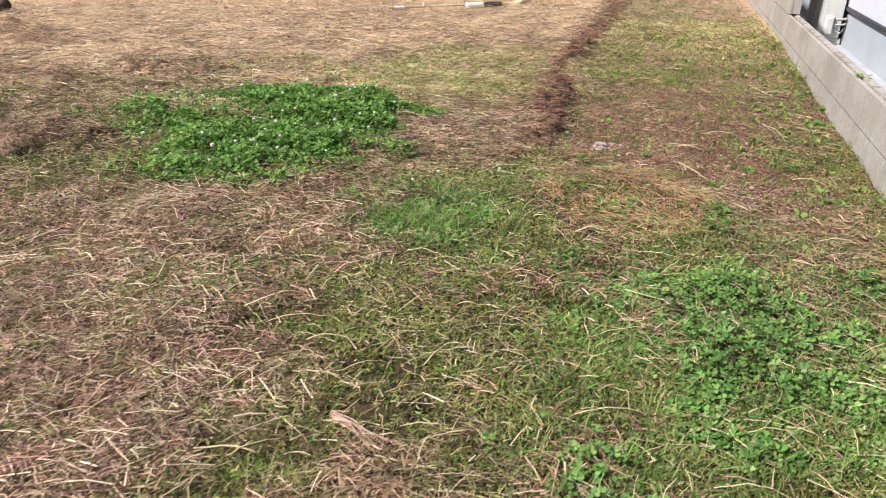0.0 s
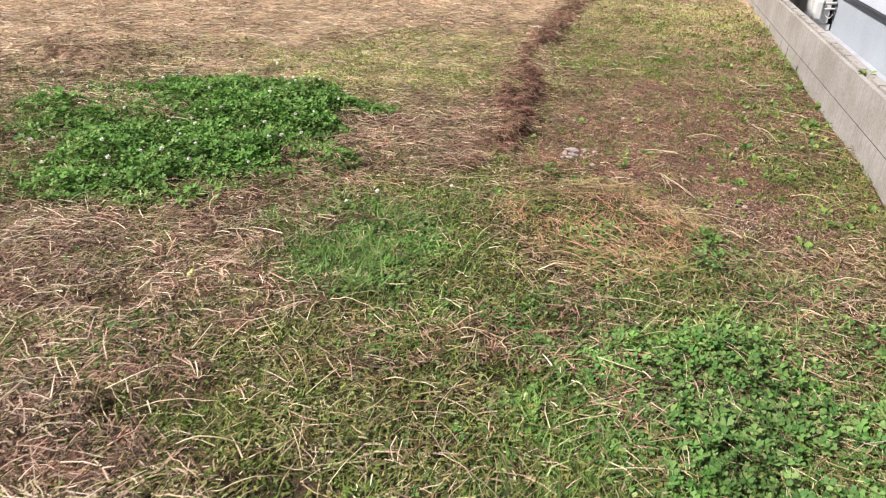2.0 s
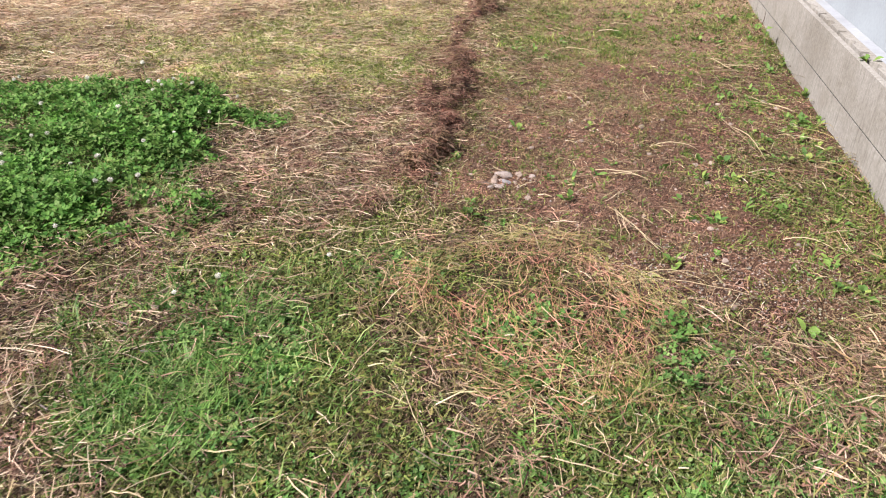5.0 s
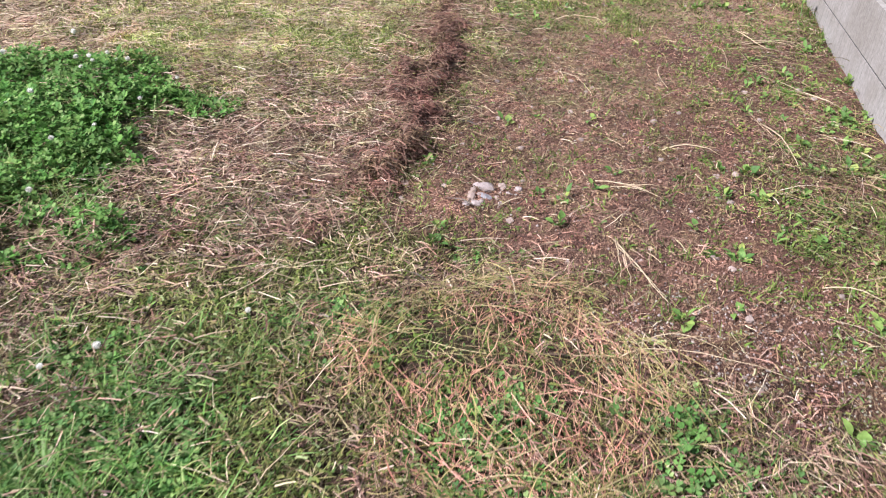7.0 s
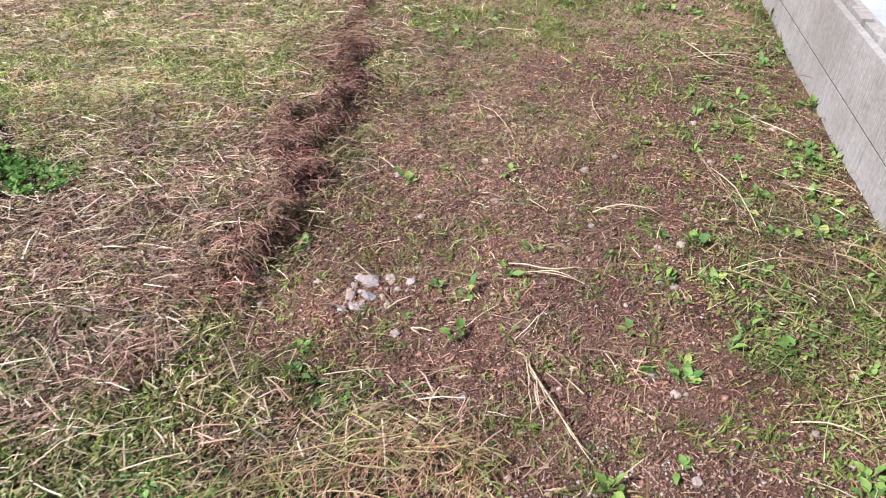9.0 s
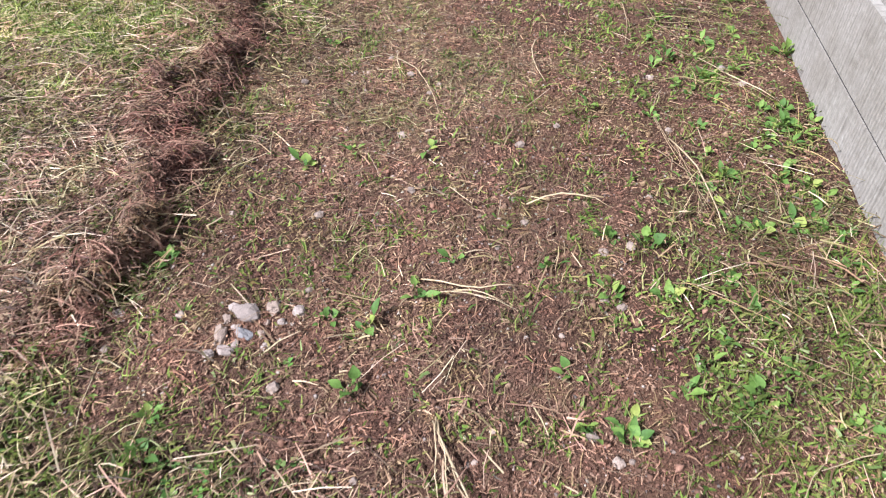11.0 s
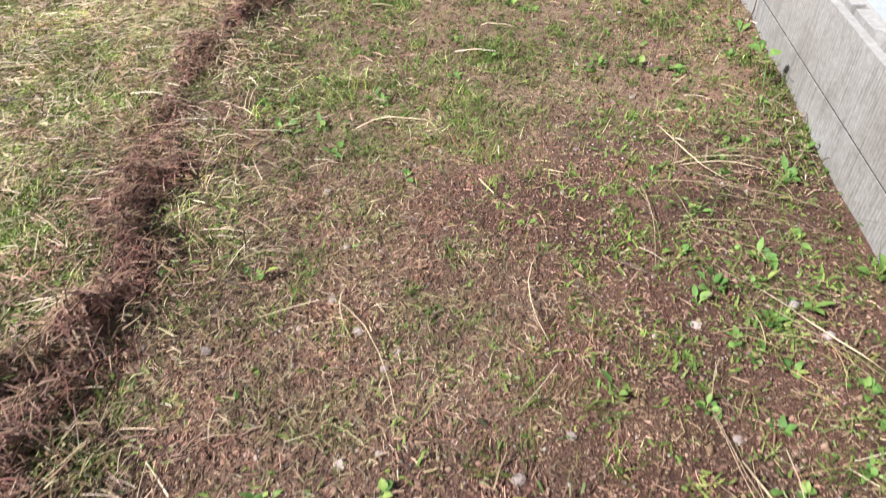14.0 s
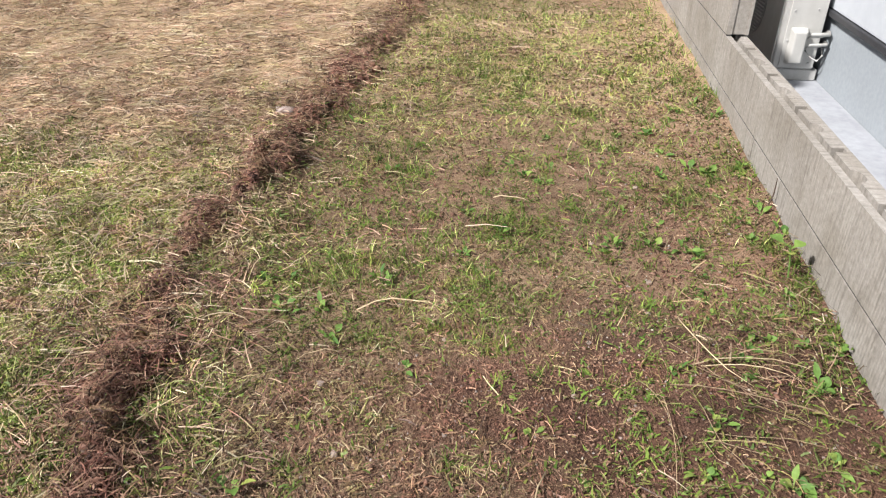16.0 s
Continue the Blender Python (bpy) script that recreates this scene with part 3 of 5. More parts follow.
def w_green(x, y):
    live = smooth(0.0, 0.8, mosaic(x + 7, y))
    g = 0.16 * live * smooth(5.2, 4.2, y) + 0.6 * area(x, y, LIME, 0.3, 0.35) * smooth(-0.3, 0.6, mosaic(x, y)) + 0.38 * area(x, y, THIN_GREEN, 0.3) * smooth(0.35, 1.1, mosaic(x + 3, y))
    g = g + 0.6 * blob(x, y, -1.35, 6.8, 0.45, 0.35) + 0.5 * blob(x, y, -1.8, 7.4, 0.3, 0.5) + 0.10 * area(x, y, PATCH_NEAR) + 0.8 * blob(x, y, 0.45, 7.05, 0.16, 0.12) + 0.5 * blob(x, y, 0.3, 9.0, 0.5, 0.4)
    foot = smooth(1.20, 1.29, x - 0.026 * (y - 4.33)) * smooth(-0.3, 0.5, vnoise(x, y, 3.3, 75))
    return np.clip(g * (1 - 0.85 * w_bare(x, y)) * (1 - 0.9 * ridge(x, y)) * (1 - heaps(x, y)) * (1 - 0.6 * beside_wall(x, y)) + (0.25 + 0.5 * smooth(5.8, 6.8, y)) * foot, 0, 1)


# A share of these strands is near-black, standing in for shade between straws.
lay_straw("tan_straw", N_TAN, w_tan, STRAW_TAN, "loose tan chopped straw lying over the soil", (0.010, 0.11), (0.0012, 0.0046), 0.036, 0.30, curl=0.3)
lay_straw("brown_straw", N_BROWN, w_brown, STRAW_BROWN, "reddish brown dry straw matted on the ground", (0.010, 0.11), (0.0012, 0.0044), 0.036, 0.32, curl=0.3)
lay_straw("pale_straw", N_PALE, lambda x, y: (w_open(x, y) * 0.16 + 0.75 * area(x, y, BROWN, 0.4) * (1 - hollows(x, y)) + 0.6 * area(x, y, PINK, 0.2) + 0.35 * area(x, y, LIME, 0.3) + 0.4 * far_dry(x, y)) * (0.35 + 0.65 * smooth(-0.5, 0.5, vnoise(x, y, 4.2, 101))) * (1 - 0.95 * ridge(x, y)), STRAW_PALE, "pale bleached long straw scattered on the ground", (0.02, 0.16), (0.0013, 0.0040), 0.045, 0.2, curl=0.2)
lay_straw("field_straw", N_FAR, lambda x, y: np.clip(far_dry(x, y) * (0.4 + 0.6 * smooth(-0.4, 0.4, vnoise(x, y, 3.5, 91) + 0.5 * vnoise(x, y, 9, 92))) + (0.3 * area(x, y, LIME, 0.35, 0.35) + 0.12 * area(x, y, PINK, 0.2)) * (1 - ridge(x, y)), 0, 1), STRAW_FIELD, "flattened pale straw over the far field", (0.03, 0.13), (0.0018, 0.004), 0.03, 0.22, curl=0.25)
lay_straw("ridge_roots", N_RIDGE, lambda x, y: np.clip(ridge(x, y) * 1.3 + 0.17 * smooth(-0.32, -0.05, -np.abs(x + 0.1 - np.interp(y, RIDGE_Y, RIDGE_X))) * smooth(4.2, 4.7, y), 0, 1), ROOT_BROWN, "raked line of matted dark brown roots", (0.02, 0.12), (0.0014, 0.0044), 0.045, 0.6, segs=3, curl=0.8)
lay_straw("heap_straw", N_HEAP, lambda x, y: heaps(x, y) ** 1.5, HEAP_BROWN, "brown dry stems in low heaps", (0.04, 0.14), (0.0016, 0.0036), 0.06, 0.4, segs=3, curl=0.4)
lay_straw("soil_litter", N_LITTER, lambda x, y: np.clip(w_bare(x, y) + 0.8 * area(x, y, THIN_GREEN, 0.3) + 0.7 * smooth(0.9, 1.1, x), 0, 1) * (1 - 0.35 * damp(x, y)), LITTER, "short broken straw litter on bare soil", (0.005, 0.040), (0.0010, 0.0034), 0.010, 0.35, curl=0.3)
lay_straw("tan_litter", 18000, lambda x, y: np.clip(dry_soil(x, y), 0, 1) * (1 - ridge(x, y)), STRAW_TAN, "short tan broken straw on dry soil", (0.006, 0.045), (0.0011, 0.0034), 0.012, 0.3, curl=0.3)
lay_straw("leaf_litter", N_BITS, lambda x, y: np.clip(0.25 + 0.75 * w_olive(x, y), 0, 1) * (1 - 0.9 * w_bare(x, y)) * (1 - 0.9 * far_dry(x, y)) * (1 - 0.8 * ridge(x, y)), LEAF_BITS, "chopped green and olive leaf pieces among the straw", (0.010, 0.030), (0.003, 0.0075), 0.03, 0.45, curl=0.6)
lay_straw("dome_straw", N_DOME, lambda x, y: area(x, y, DOME, 0.10, 0.08) * smooth(-0.7, 0.3, vnoise(x, y, 5, 58) - 1.2 * (y - 3.75)), STRAW_RUST, "low mound of rusty orange cut straw", (0.02, 0.15), (0.0012, 0.0030), 0.03, 0.3, lambda x, y: 2.3 + 1.2 * vnoise(x, y, 2, 95), 9.0, 3, 0.5)
lay_straw("yellow_stalks", N_ARC, lambda x, y: area(x, y, DOME, 0.10, 0.08) * (0.15 + 0.85 * smooth(0.24, 0.40, np.hypot(x - 0.05, (y - 3.5) * 0.85))) + 0.05 * area(x, y, [(0.95, 4.0), (1.25, 4.0), (1.25, 6.4), (1.05, 6.4)]) + 0.15 * area(x, y, [(0.45, 3.3), (0.8, 3.5), (1.2, 3.4), (1.2, 2.9), (0.7, 2.9)]), STALK_YELLOW,
          "bent yellow stems of cut grass lying over the soil", (0.06, 0.24), (0.0014, 0.0030), 0.05, 0.4, lambda x, y: np.arctan2(y - 3.4, x - 0.05) + 1.57, 9.0, 5, 0.9)
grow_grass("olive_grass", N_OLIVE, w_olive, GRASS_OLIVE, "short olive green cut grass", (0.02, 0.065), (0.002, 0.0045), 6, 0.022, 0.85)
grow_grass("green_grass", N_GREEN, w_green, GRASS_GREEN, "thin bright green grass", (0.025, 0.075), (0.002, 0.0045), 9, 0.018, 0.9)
grow_grass("leafy_weeds", N_LEAFY, lambda x, y: np.clip((0.45 * beside_wall(x, y) + 0.3 * area(x, y, THIN_GREEN, 0.3) + 0.5 * area(x, y, MIXED, 0.25, 0.2) + 0.25 * area(x, y, PATCH_NEAR)) * smooth(0.0, 0.8, mosaic(x + 11, y)) + 0.05 * w_bare(x, y) + 0.16 * smooth(0.1, 0.6, x) * smooth(5.3, 6.0, y) * smooth(-0.3, 0.4, vnoise(x, y, 5, 93)) + (0.35 + 0.4 * smooth(5.8, 6.8, y)) * smooth(1.16, 1.28, x - 0.026 * (y - 4.33)) * smooth(-0.2, 0.6, vnoise(x, y, 3.3, 75)), 0, 1) * (1 - ridge(x, y)), LEAFY, "small low leafy green weeds", (0.014, 0.034), (0.005, 0.011), 8, 0.016, 0.7, 10.5)
grow_grass("lime_grass", N_LIME, lambda x, y: np.clip(area(x, y, LIME, 0.35, 0.35) * (0.25 + 0.75 * smooth(-0.4, 0.6, mosaic(x + 2, y))) + 0.25 * smooth(-0.2, 0.5, vnoise(x, y, 4, 83)) * smooth(-0.45, -0.2, -np.abs(x + 0.45 - np.interp(y, RIDGE_Y, RIDGE_X) + 0.08)) * smooth(4.3, 4.8, y) * (1 - ridge(x, y)) * (1 - far_dry(x, y)) + 0.05 * area(x, y, THIN_GREEN, 0.3) * smooth(0.0, 0.9, mosaic(x + 3, y)) + 0.25 * area(x, y, THIN_GREEN, 0.3) * smooth(7.4, 9.0, y) + 0.5 * blob(x, y, -1.35, 6.8, 0.5, 0.4) + 0.35 * smooth(5.2, 6.2, y) * smooth(0.7, 1.0, -x) * (1 - far_dry(x, y)), 0, 1), GRASS_LIME, "pale yellow-green thin grass", (0.025, 0.07), (0.002, 0.0045), 6, 0.03, 0.6)
grow_grass("green_tuft", N_TUFT, lambda x, y: np.clip(area(x, y, TUFT, 0.2, 0.25) * smooth(-0.6, 0.4, vnoise(x, y, 6, 59)) + 0.10 * area(x, y, PATCH_BIG) + 0.08 * area(x, y, PATCH_NEAR), 0, 1), GRASS_DEEP, "deep green tuft of uncut grass", (0.04, 0.12), (0.0028, 0.0068), 7, 0.028, 0.8)
grow_grass("grass_tufts", 11000, lambda x, y: np.clip(0.8 * area(x, y, THIN_GREEN, 0.3) + 0.10 * w_bare(x, y) + 0.18 * smooth(0.75, 1.0, x) * smooth(3.2, 3.9, y) + 0.7 * area(x, y, LIME, 0.4, 0.3) + 0.15 * area(x, y, PINK), 0, 1) * (1 - 0.9 * ridge(x, y)), GRASS_GREEN, "small separate tufts of bright green grass", (0.02, 0.065), (0.0022, 0.0052), 22, 0.016, 0.85, 10.5)

# ---- clover ----


def clover(name, n, weight, mat, label, tall, size):
    """Clover leaves: a bent stem and three notched, folded leaflets each."""
    x, y = sown(n, weight, y1=6.2)
    n = len(x)
    dense = np.clip(weight(x, y), 0.2, 1)
    h = rng.uniform(*tall, n) * (0.25 + 0.75 * dense) * (0.75 + 0.45 * vnoise(x, y, 5, 97))
    r = rng.uniform(*size, n)
    base = np.stack([x, y, height(x, y)], -1)
    lean = rng.normal(0, 0.3, (n, 2)) * h[:, None]
    top = base + np.concatenate([lean, h[:, None]], 1)
    tilt = rng.normal(0, 0.38, (n, 2))
    yaw = rng.uniform(0, 2 * np.pi, n)
    shape = np.array([(0, 0.02, 0), (-0.50, 0.56, 0.16), (-0.34, 0.98, 0.10), (0, 0.86, 0.0), (0.34, 0.98, 0.10), (0.50, 0.56, 0.16)])
    verts, faces = np.zeros((n, 18, 3)), []
    for leaf in range(3):
        a = yaw + leaf * 2.094 + rng.normal(0, 0.15, n)
        fold = rng.uniform(0.3, 1.8, n)
        up = rng.normal(0.15, 0.25, n)
        for k, (u, f, w) in enumerate(shape):
            dx, dy = -np.sin(a) * f + np.cos(a) * u, np.cos(a) * f + np.sin(a) * u
            dz = w * fold + f * up + dx * tilt[:, 0] + dy * tilt[:, 1]
            verts[:, leaf * 6 + k] = top + np.stack([dx, dy, dz], -1) * r[:, None]
        o = leaf * 6
        faces += [(o, o + 3, o + 2, o + 1), (o, o + 5, o + 4, o + 3)]
    q = (np.arange(n) * 18)[:, None, None] + np.array(faces)[None]
    v, q = verts.reshape(-1, 3), q.reshape(-1, 4)
    sy = np.arctan2(lean[:, 1], lean[:, 0])
    sv, sq = strands(x, y, base[:, 2], sy, np.sqrt(h ** 2 + (lean ** 2).sum(1)), np.full(n, 0.0018), np.arctan2(h, np.hypot(lean[:, 0], lean[:, 1])), np.zeros(n), np.zeros(n), np.zeros(n), 1, 0.2)
    return tagged(new(name, cover_mesh(name, np.concatenate([v, sv]), np.concatenate([q, sq + len(v)]), mat)), label, "clover", kind="stuff")


def w_patch_big(x, y):
    return area(x, y, PATCH_BIG, 0.20, 0.18) * (1 - 0.9 * heaps(x, y)) * (0.05 + 0.95 * smooth(-1.0, 0.15, vnoise(x, y, 3.2, 61) + 0.7 * vnoise(x, y, 8, 65)))


def w_patch_near(x, y):
    lumps = 0.06 + smooth(0.25, 0.95, vnoise(x, y, 2.6, 62) + 0.7 * vnoise(x, y, 6.5, 63) + 1.1 * (x - 0.25))
    return area(x, y, PATCH_NEAR, 0.2, 0.25) * lumps


def w_stray(x, y):
    return np.clip(smooth(0.25, 0.8, vnoise(x, y, 2.2, 64)) * (1 - w_bare(x, y)) * smooth(-2.2, -0.8, x) * smooth(4.6, 3.6, y), 0, 1) * 0.5 + 1.0 * area(x, y, TUFT) + 0.25 * area(x, y, PATCH_NEAR) + 0.55 * area(x, y, MIXED, 0.25, 0.2) * smooth(0.1, 0.9, mosaic(x + 5, y))


clover("clover_patch", N_CLOVER_A, w_patch_big, CLOVER_DEEP, "dense deep green patch of white clover", (0.04, 0.11), (0.012, 0.021))
clover("clover_bed", N_CLOVER_B, w_patch_near, CLOVER_LIGHT, "low bright green clover spreading through dry grass", (0.02, 0.07), (0.010, 0.019))
clover("stray_clover", N_CLOVER_C, w_stray, CLOVER_LIGHT, "stray clover leaves among the straw", (0.012, 0.04), (0.008, 0.0155))

# ---- crumbs of soil and grit ----


def crumbs(name, n, weight, mat, label, size):
    x, y = sown(n, weight, y1=9.5)
    n = len(x)
    r = rng.uniform(*size, n) ** 1.0 * far_scale(x, y) ** 0.7
    unit = np.array([(1, 0, 0), (0, 1, 0), (-1, 0, 0), (0, -1, 0), (0, 0, 0.8), (0, 0, -0.8)])
    v = unit[None] * r[:, None, None] * rng.uniform(0.55, 1.35, (n, 6, 1)) + rng.normal(0, 0.16, (n, 6, 3)) * r[:, None, None]
    a = rng.uniform(0, 6.28, n)
    ca, sa = np.cos(a)[:, None], np.sin(a)[:, None]
    vx, vy = v[..., 0] * ca - v[..., 1] * sa, v[..., 0] * sa + v[..., 1] * ca
    v = np.stack([vx, vy, v[..., 2]], -1) + np.stack([x, y, height(x, y) + r * 0.25], -1)[:, None]
    f = np.array([(0, 1, 4), (1, 2, 4), (2, 3, 4), (3, 0, 4), (1, 0, 5), (2, 1, 5), (3, 2, 5), (0, 3, 5)])
    q = (np.arange(n) * 6)[:, None, None] + f[None]
    return tagged(new(name, cover_mesh(name, v.reshape(-1, 3), q.reshape(-1, 3), mat)), label, "soil", kind="stuff")


def w_soil(x, y):
    return np.clip(w_bare(x, y) + 0.5 * area(x, y, THIN_GREEN, 0.3) + 0.8 * smooth(0.75, 0.95, x) * smooth(3.2, 3.8, y) + 0.5 * ridge(x, y), 0, 1)


crumbs("soil_crumbs", N_CRUMB, w_soil, CRUMB, "brown crumbs of bare soil", (0.0015, 0.0050))
crumbs("soil_clods", 2600, w_soil, CRUMB, "brown clods of bare soil", (0.005, 0.011))
crumbs("thatch_clods", 7500, lambda x, y: np.clip(ridge(x, y) * 1.2, 0, 1), ROOT_BROWN, "dark brown clods in the raked thatch", (0.004, 0.018))
crumbs("grit", N_GRIT, lambda x, y: np.clip(area(x, y, GRAVEL, 0.2) + 0.16 * w_soil(x, y), 0, 1), GRIT, "pale grey grit on the soil", (0.002, 0.0055))

# ---- shapes for things ----


def part(name, bm, material, parent=None, label=""):
    me = bpy.data.meshes.new(name)
    bm.to_mesh(me)
    bm.free()
    me.materials.append(material)
    ob = new(name, me)
    ob.parent = parent
    return tagged(ob, label)


def box(bm, lo, hi):
    v = [bm.verts.new((x, y, z)) for x in (lo[0], hi[0]) for y in (lo[1], hi[1]) for z in (lo[2], hi[2])]
    return [bm.faces.new([v[i] for i in f]) for f in ((0, 1, 3, 2), (4, 6, 7, 5), (0, 4, 5, 1), (2, 3, 7, 6), (0, 2, 6, 4), (1, 5, 7, 3))]


def bevelled(bm, width, segments=2):
    bmesh.ops.bevel(bm, geom=bm.edges[:], offset=width, segments=segments, affect="EDGES", profile=0.5)
    return bm


def tube(bm, points, radii, sides=6):
    """A tube along points, with a radius at each, closed at its ends."""
    rings = []
    for i, p in enumerate(points):
        p = Vector(p)
        d = (Vector(points[min(i + 1, len(points) - 1)]) - Vector(points[max(i - 1, 0)])).normalized()
        u = d.orthogonal().normalized()
        w = d.cross(u)
        rings.append([bm.verts.new(p + (u * math.cos(a) + w * math.sin(a)) * radii[i]) for a in (2 * math.pi * k / sides for k in range(sides))])
    for r0, r1 in zip(rings, rings[1:]):
        for k in range(sides):
            bm.faces.new((r0[k], r0[(k + 1) % sides], r1[(k + 1) % sides], r1[k]))
    bm.faces.new(rings[0][::-1])
    bm.faces.new(rings[-1])
    return bm


def rock(seed, sx, sy, sz, detail=2):
    bm = bmesh.new()
    bmesh.ops.create_icosphere(bm, subdivisions=detail, radius=1)
    for v in bm.verts:
        k = 1 + 0.42 * noise.noise(v.co * 1.3 + Vector((seed * 7.1, 3, 1))) + 0.24 * noise.noise(v.co * 2.9 + Vector((seed, 9, 4)))
        v.co = Vector((v.co.x * sx, v.co.y * sy, v.co.z * sz)) * k
    return bm


def smooth_shaded(ob):
    ob.data.polygons.foreach_set("use_smooth", np.ones(len(ob.data.polygons), bool))
    return ob


def ground_z(x, y):
    return float(height(np.array([x]), np.array([y]))[0])


# ---- block wall ----
CHANNEL_WEED = (1.412, 5.22)
WALL = pose(1.343, 4.333, 0, 0, 0, -1.49)
PITCH, RISE, BASE, THICK = 0.41, 0.232, -0.107, 0.108
wall_root = new("wall_block")
wall_root.matrix_world = WALL
tagged(wall_root, "low grey-beige scored concrete block garden wall", "block wall", kind="structure")


def slab_between(bm, outline, z0, z1):
    """A prism over an outline in plan."""
    lo = [bm.verts.new((x, y, z0)) for x, y in outline]
    hi = [bm.verts.new((x, y, z1)) for x, y in outline]
    bm.faces.new(lo[::-1])
    bm.faces.new(hi)
    for k in range(len(outline)):
        n = (k + 1) % len(outline)
        bm.faces.new((lo[k], lo[n], hi[n], hi[k]))


def block_mesh():
    """A hollow block: a plain front shell, a thicker back shell with a scooped core and notched ends, and sunk webs between."""
    bm = bmesh.new()
    ln, h = PITCH, RISE - 0.009
    slab_between(bm, [(0, 0), (0.028, 0.0), (0.028, ln), (0, ln)], 0, h)
    inner = [(0.054 + 0.030 * math.cos(a), 0.205 - 0.048 * math.sin(a)) for a in (math.pi * (0.5 - k / 8) for k in range(9))]
    back = [(THICK, 0), (THICK, ln), (0.094, ln), (0.094, ln - 0.017), (0.054, ln - 0.017)] + sorted(inner, key=lambda p: -p[1]) + [(0.054, 0.017), (0.094, 0.017), (0.094, 0)]
    slab_between(bm, back, 0, h - 0.002)
    for y0, y1, zt in ((0.035, 0.150, h - 0.060), (0.260, ln - 0.035, h - 0.060)):
        box(bm, (0.027, y0, 0.002), (0.0545, y1, zt))
    bmesh.ops.recalc_face_normals(bm, faces=bm.faces[:])
    me = bpy.data.meshes.new("block")
    bm.to_mesh(me)
    bm.free()
    me.materials.append(BLOCK)
    return me


BLOCK_MESH = block_mesh()
OFFSETS = (0.02, 0.20, 4.11, 4.315)
for course in range(4):
    for i in range(-10 if course < 2 else 0, 24 if course < 2 else 14):
        ob = new("block", BLOCK_MESH)
        ob.parent = wall_root
        open_joint = 0.012 if course == 0 and i >= 8 else 0.0
        ob.location = (0.0, OFFSETS[course] + i * PITCH + open_joint, BASE + course * RISE)
bm = bmesh.new()
box(bm, (0.008, -4.3, -0.25), (THICK - 0.008, 10.0, BASE + 0.002))
part("footing", bm, CONCRETE, wall_root)
for course in range(3):
    bm = bmesh.new()
    z0 = BASE + (course + 1) * RISE - 0.0095
    box(bm, (0.0045, OFFSETS[2] if course else -4.0, z0), (0.022, 9.6, z0 + 0.010))
    part("mortar_bed", bm, MORTAR, wall_root)

for course in (2, 3):
    bm = bmesh.new()
    box(bm, (0.0285, OFFSETS[course] + 0.006, BASE + course * RISE + 0.001), (0.0935, OFFSETS[course] + 0.016, BASE + (course + 1) * RISE - 0.008))
    part("mortar_end", bm, BLOCK, wall_root)

# ---- house and slab ----
HOUSE_X = 2.10
TURNED = pose(HOUSE_X, 8.8, 0, 0, 0, -1.4) @ pose(-HOUSE_X, -8.8, 0)
house = new("house")
house.matrix_world = TURNED
tagged(house, "white house wall above a pale blue-grey foundation", "house")
bm = bmesh.new()
box(bm, (HOUSE_X, -6, -0.3), (HOUSE_X + 0.15, 14, 0.375))
part("foundation", bm, FOUNDATION, house, "pale blue-grey rendered foundation")
bm = bmesh.new()
box(bm, (HOUSE_X - 0.035, -6, 0.377), (HOUSE_X + 0.15, 14, 0.412))
part("flashing", bevelled(bm, 0.004, 1), FLASHING, house, "black metal flashing strip")
for k in range(6):
    bm = bmesh.new()
    box(bm, (HOUSE_X - 0.018, -6, 0.414 + k * 0.455), (HOUSE_X + 0.13, 14, 0.414 + k * 0.455 + 0.452))
    part("siding", bevelled(bm, 0.004, 1), SIDING, house)
bm = bmesh.new()
box(bm, (HOUSE_X - 0.25, -6.3, 3.15), (HOUSE_X + 7, 14.3, 3.3))
part("roof", bm, FLASHING, house)
bm = bmesh.new()
box(bm, (HOUSE_X + 6.6, -6, -0.3), (HOUSE_X + 6.75, 14, 3.14))
part("rear_wall", bm, SIDING, house)
for y0 in (-6, 13.85):
    bm = bmesh.new()
    box(bm, (HOUSE_X + 0.16, y0, -0.3), (HOUSE_X + 6.59, y0 + 0.15, 3.14))
    part("end_wall", bm, SIDING, house)
bm = bmesh.new()
box(bm, (1.585, -3.9, -0.2), (HOUSE_X - 0.003, 13.5, 0.02))
slab = part("pavement", bm, CONCRETE)
slab.matrix_world = TURNED
tagged(slab, "pale concrete slab strip between wall and house", "concrete slab", kind="structure")

# ---- air conditioner ----
AX0, AX1, AY0, AY1, AZ0, AZ1 = 1.83, 2.055, 8.80, 9.56, 0.085, 0.63
ac = new("air_conditioner")
ac.matrix_world = TURNED @ pose(AX0, AY0, 0.02)
tagged(ac, "ivory outdoor air conditioner unit on a plastic foot", "air conditioner")


def ac_part(name, bm, mat, label="", parent=None):
    ob = part(name, bm, mat, None, label)
    ob.data.transform(Matrix.Translation((-AX0, -AY0, -0.02)))
    ob.parent = parent or ac
    return ob


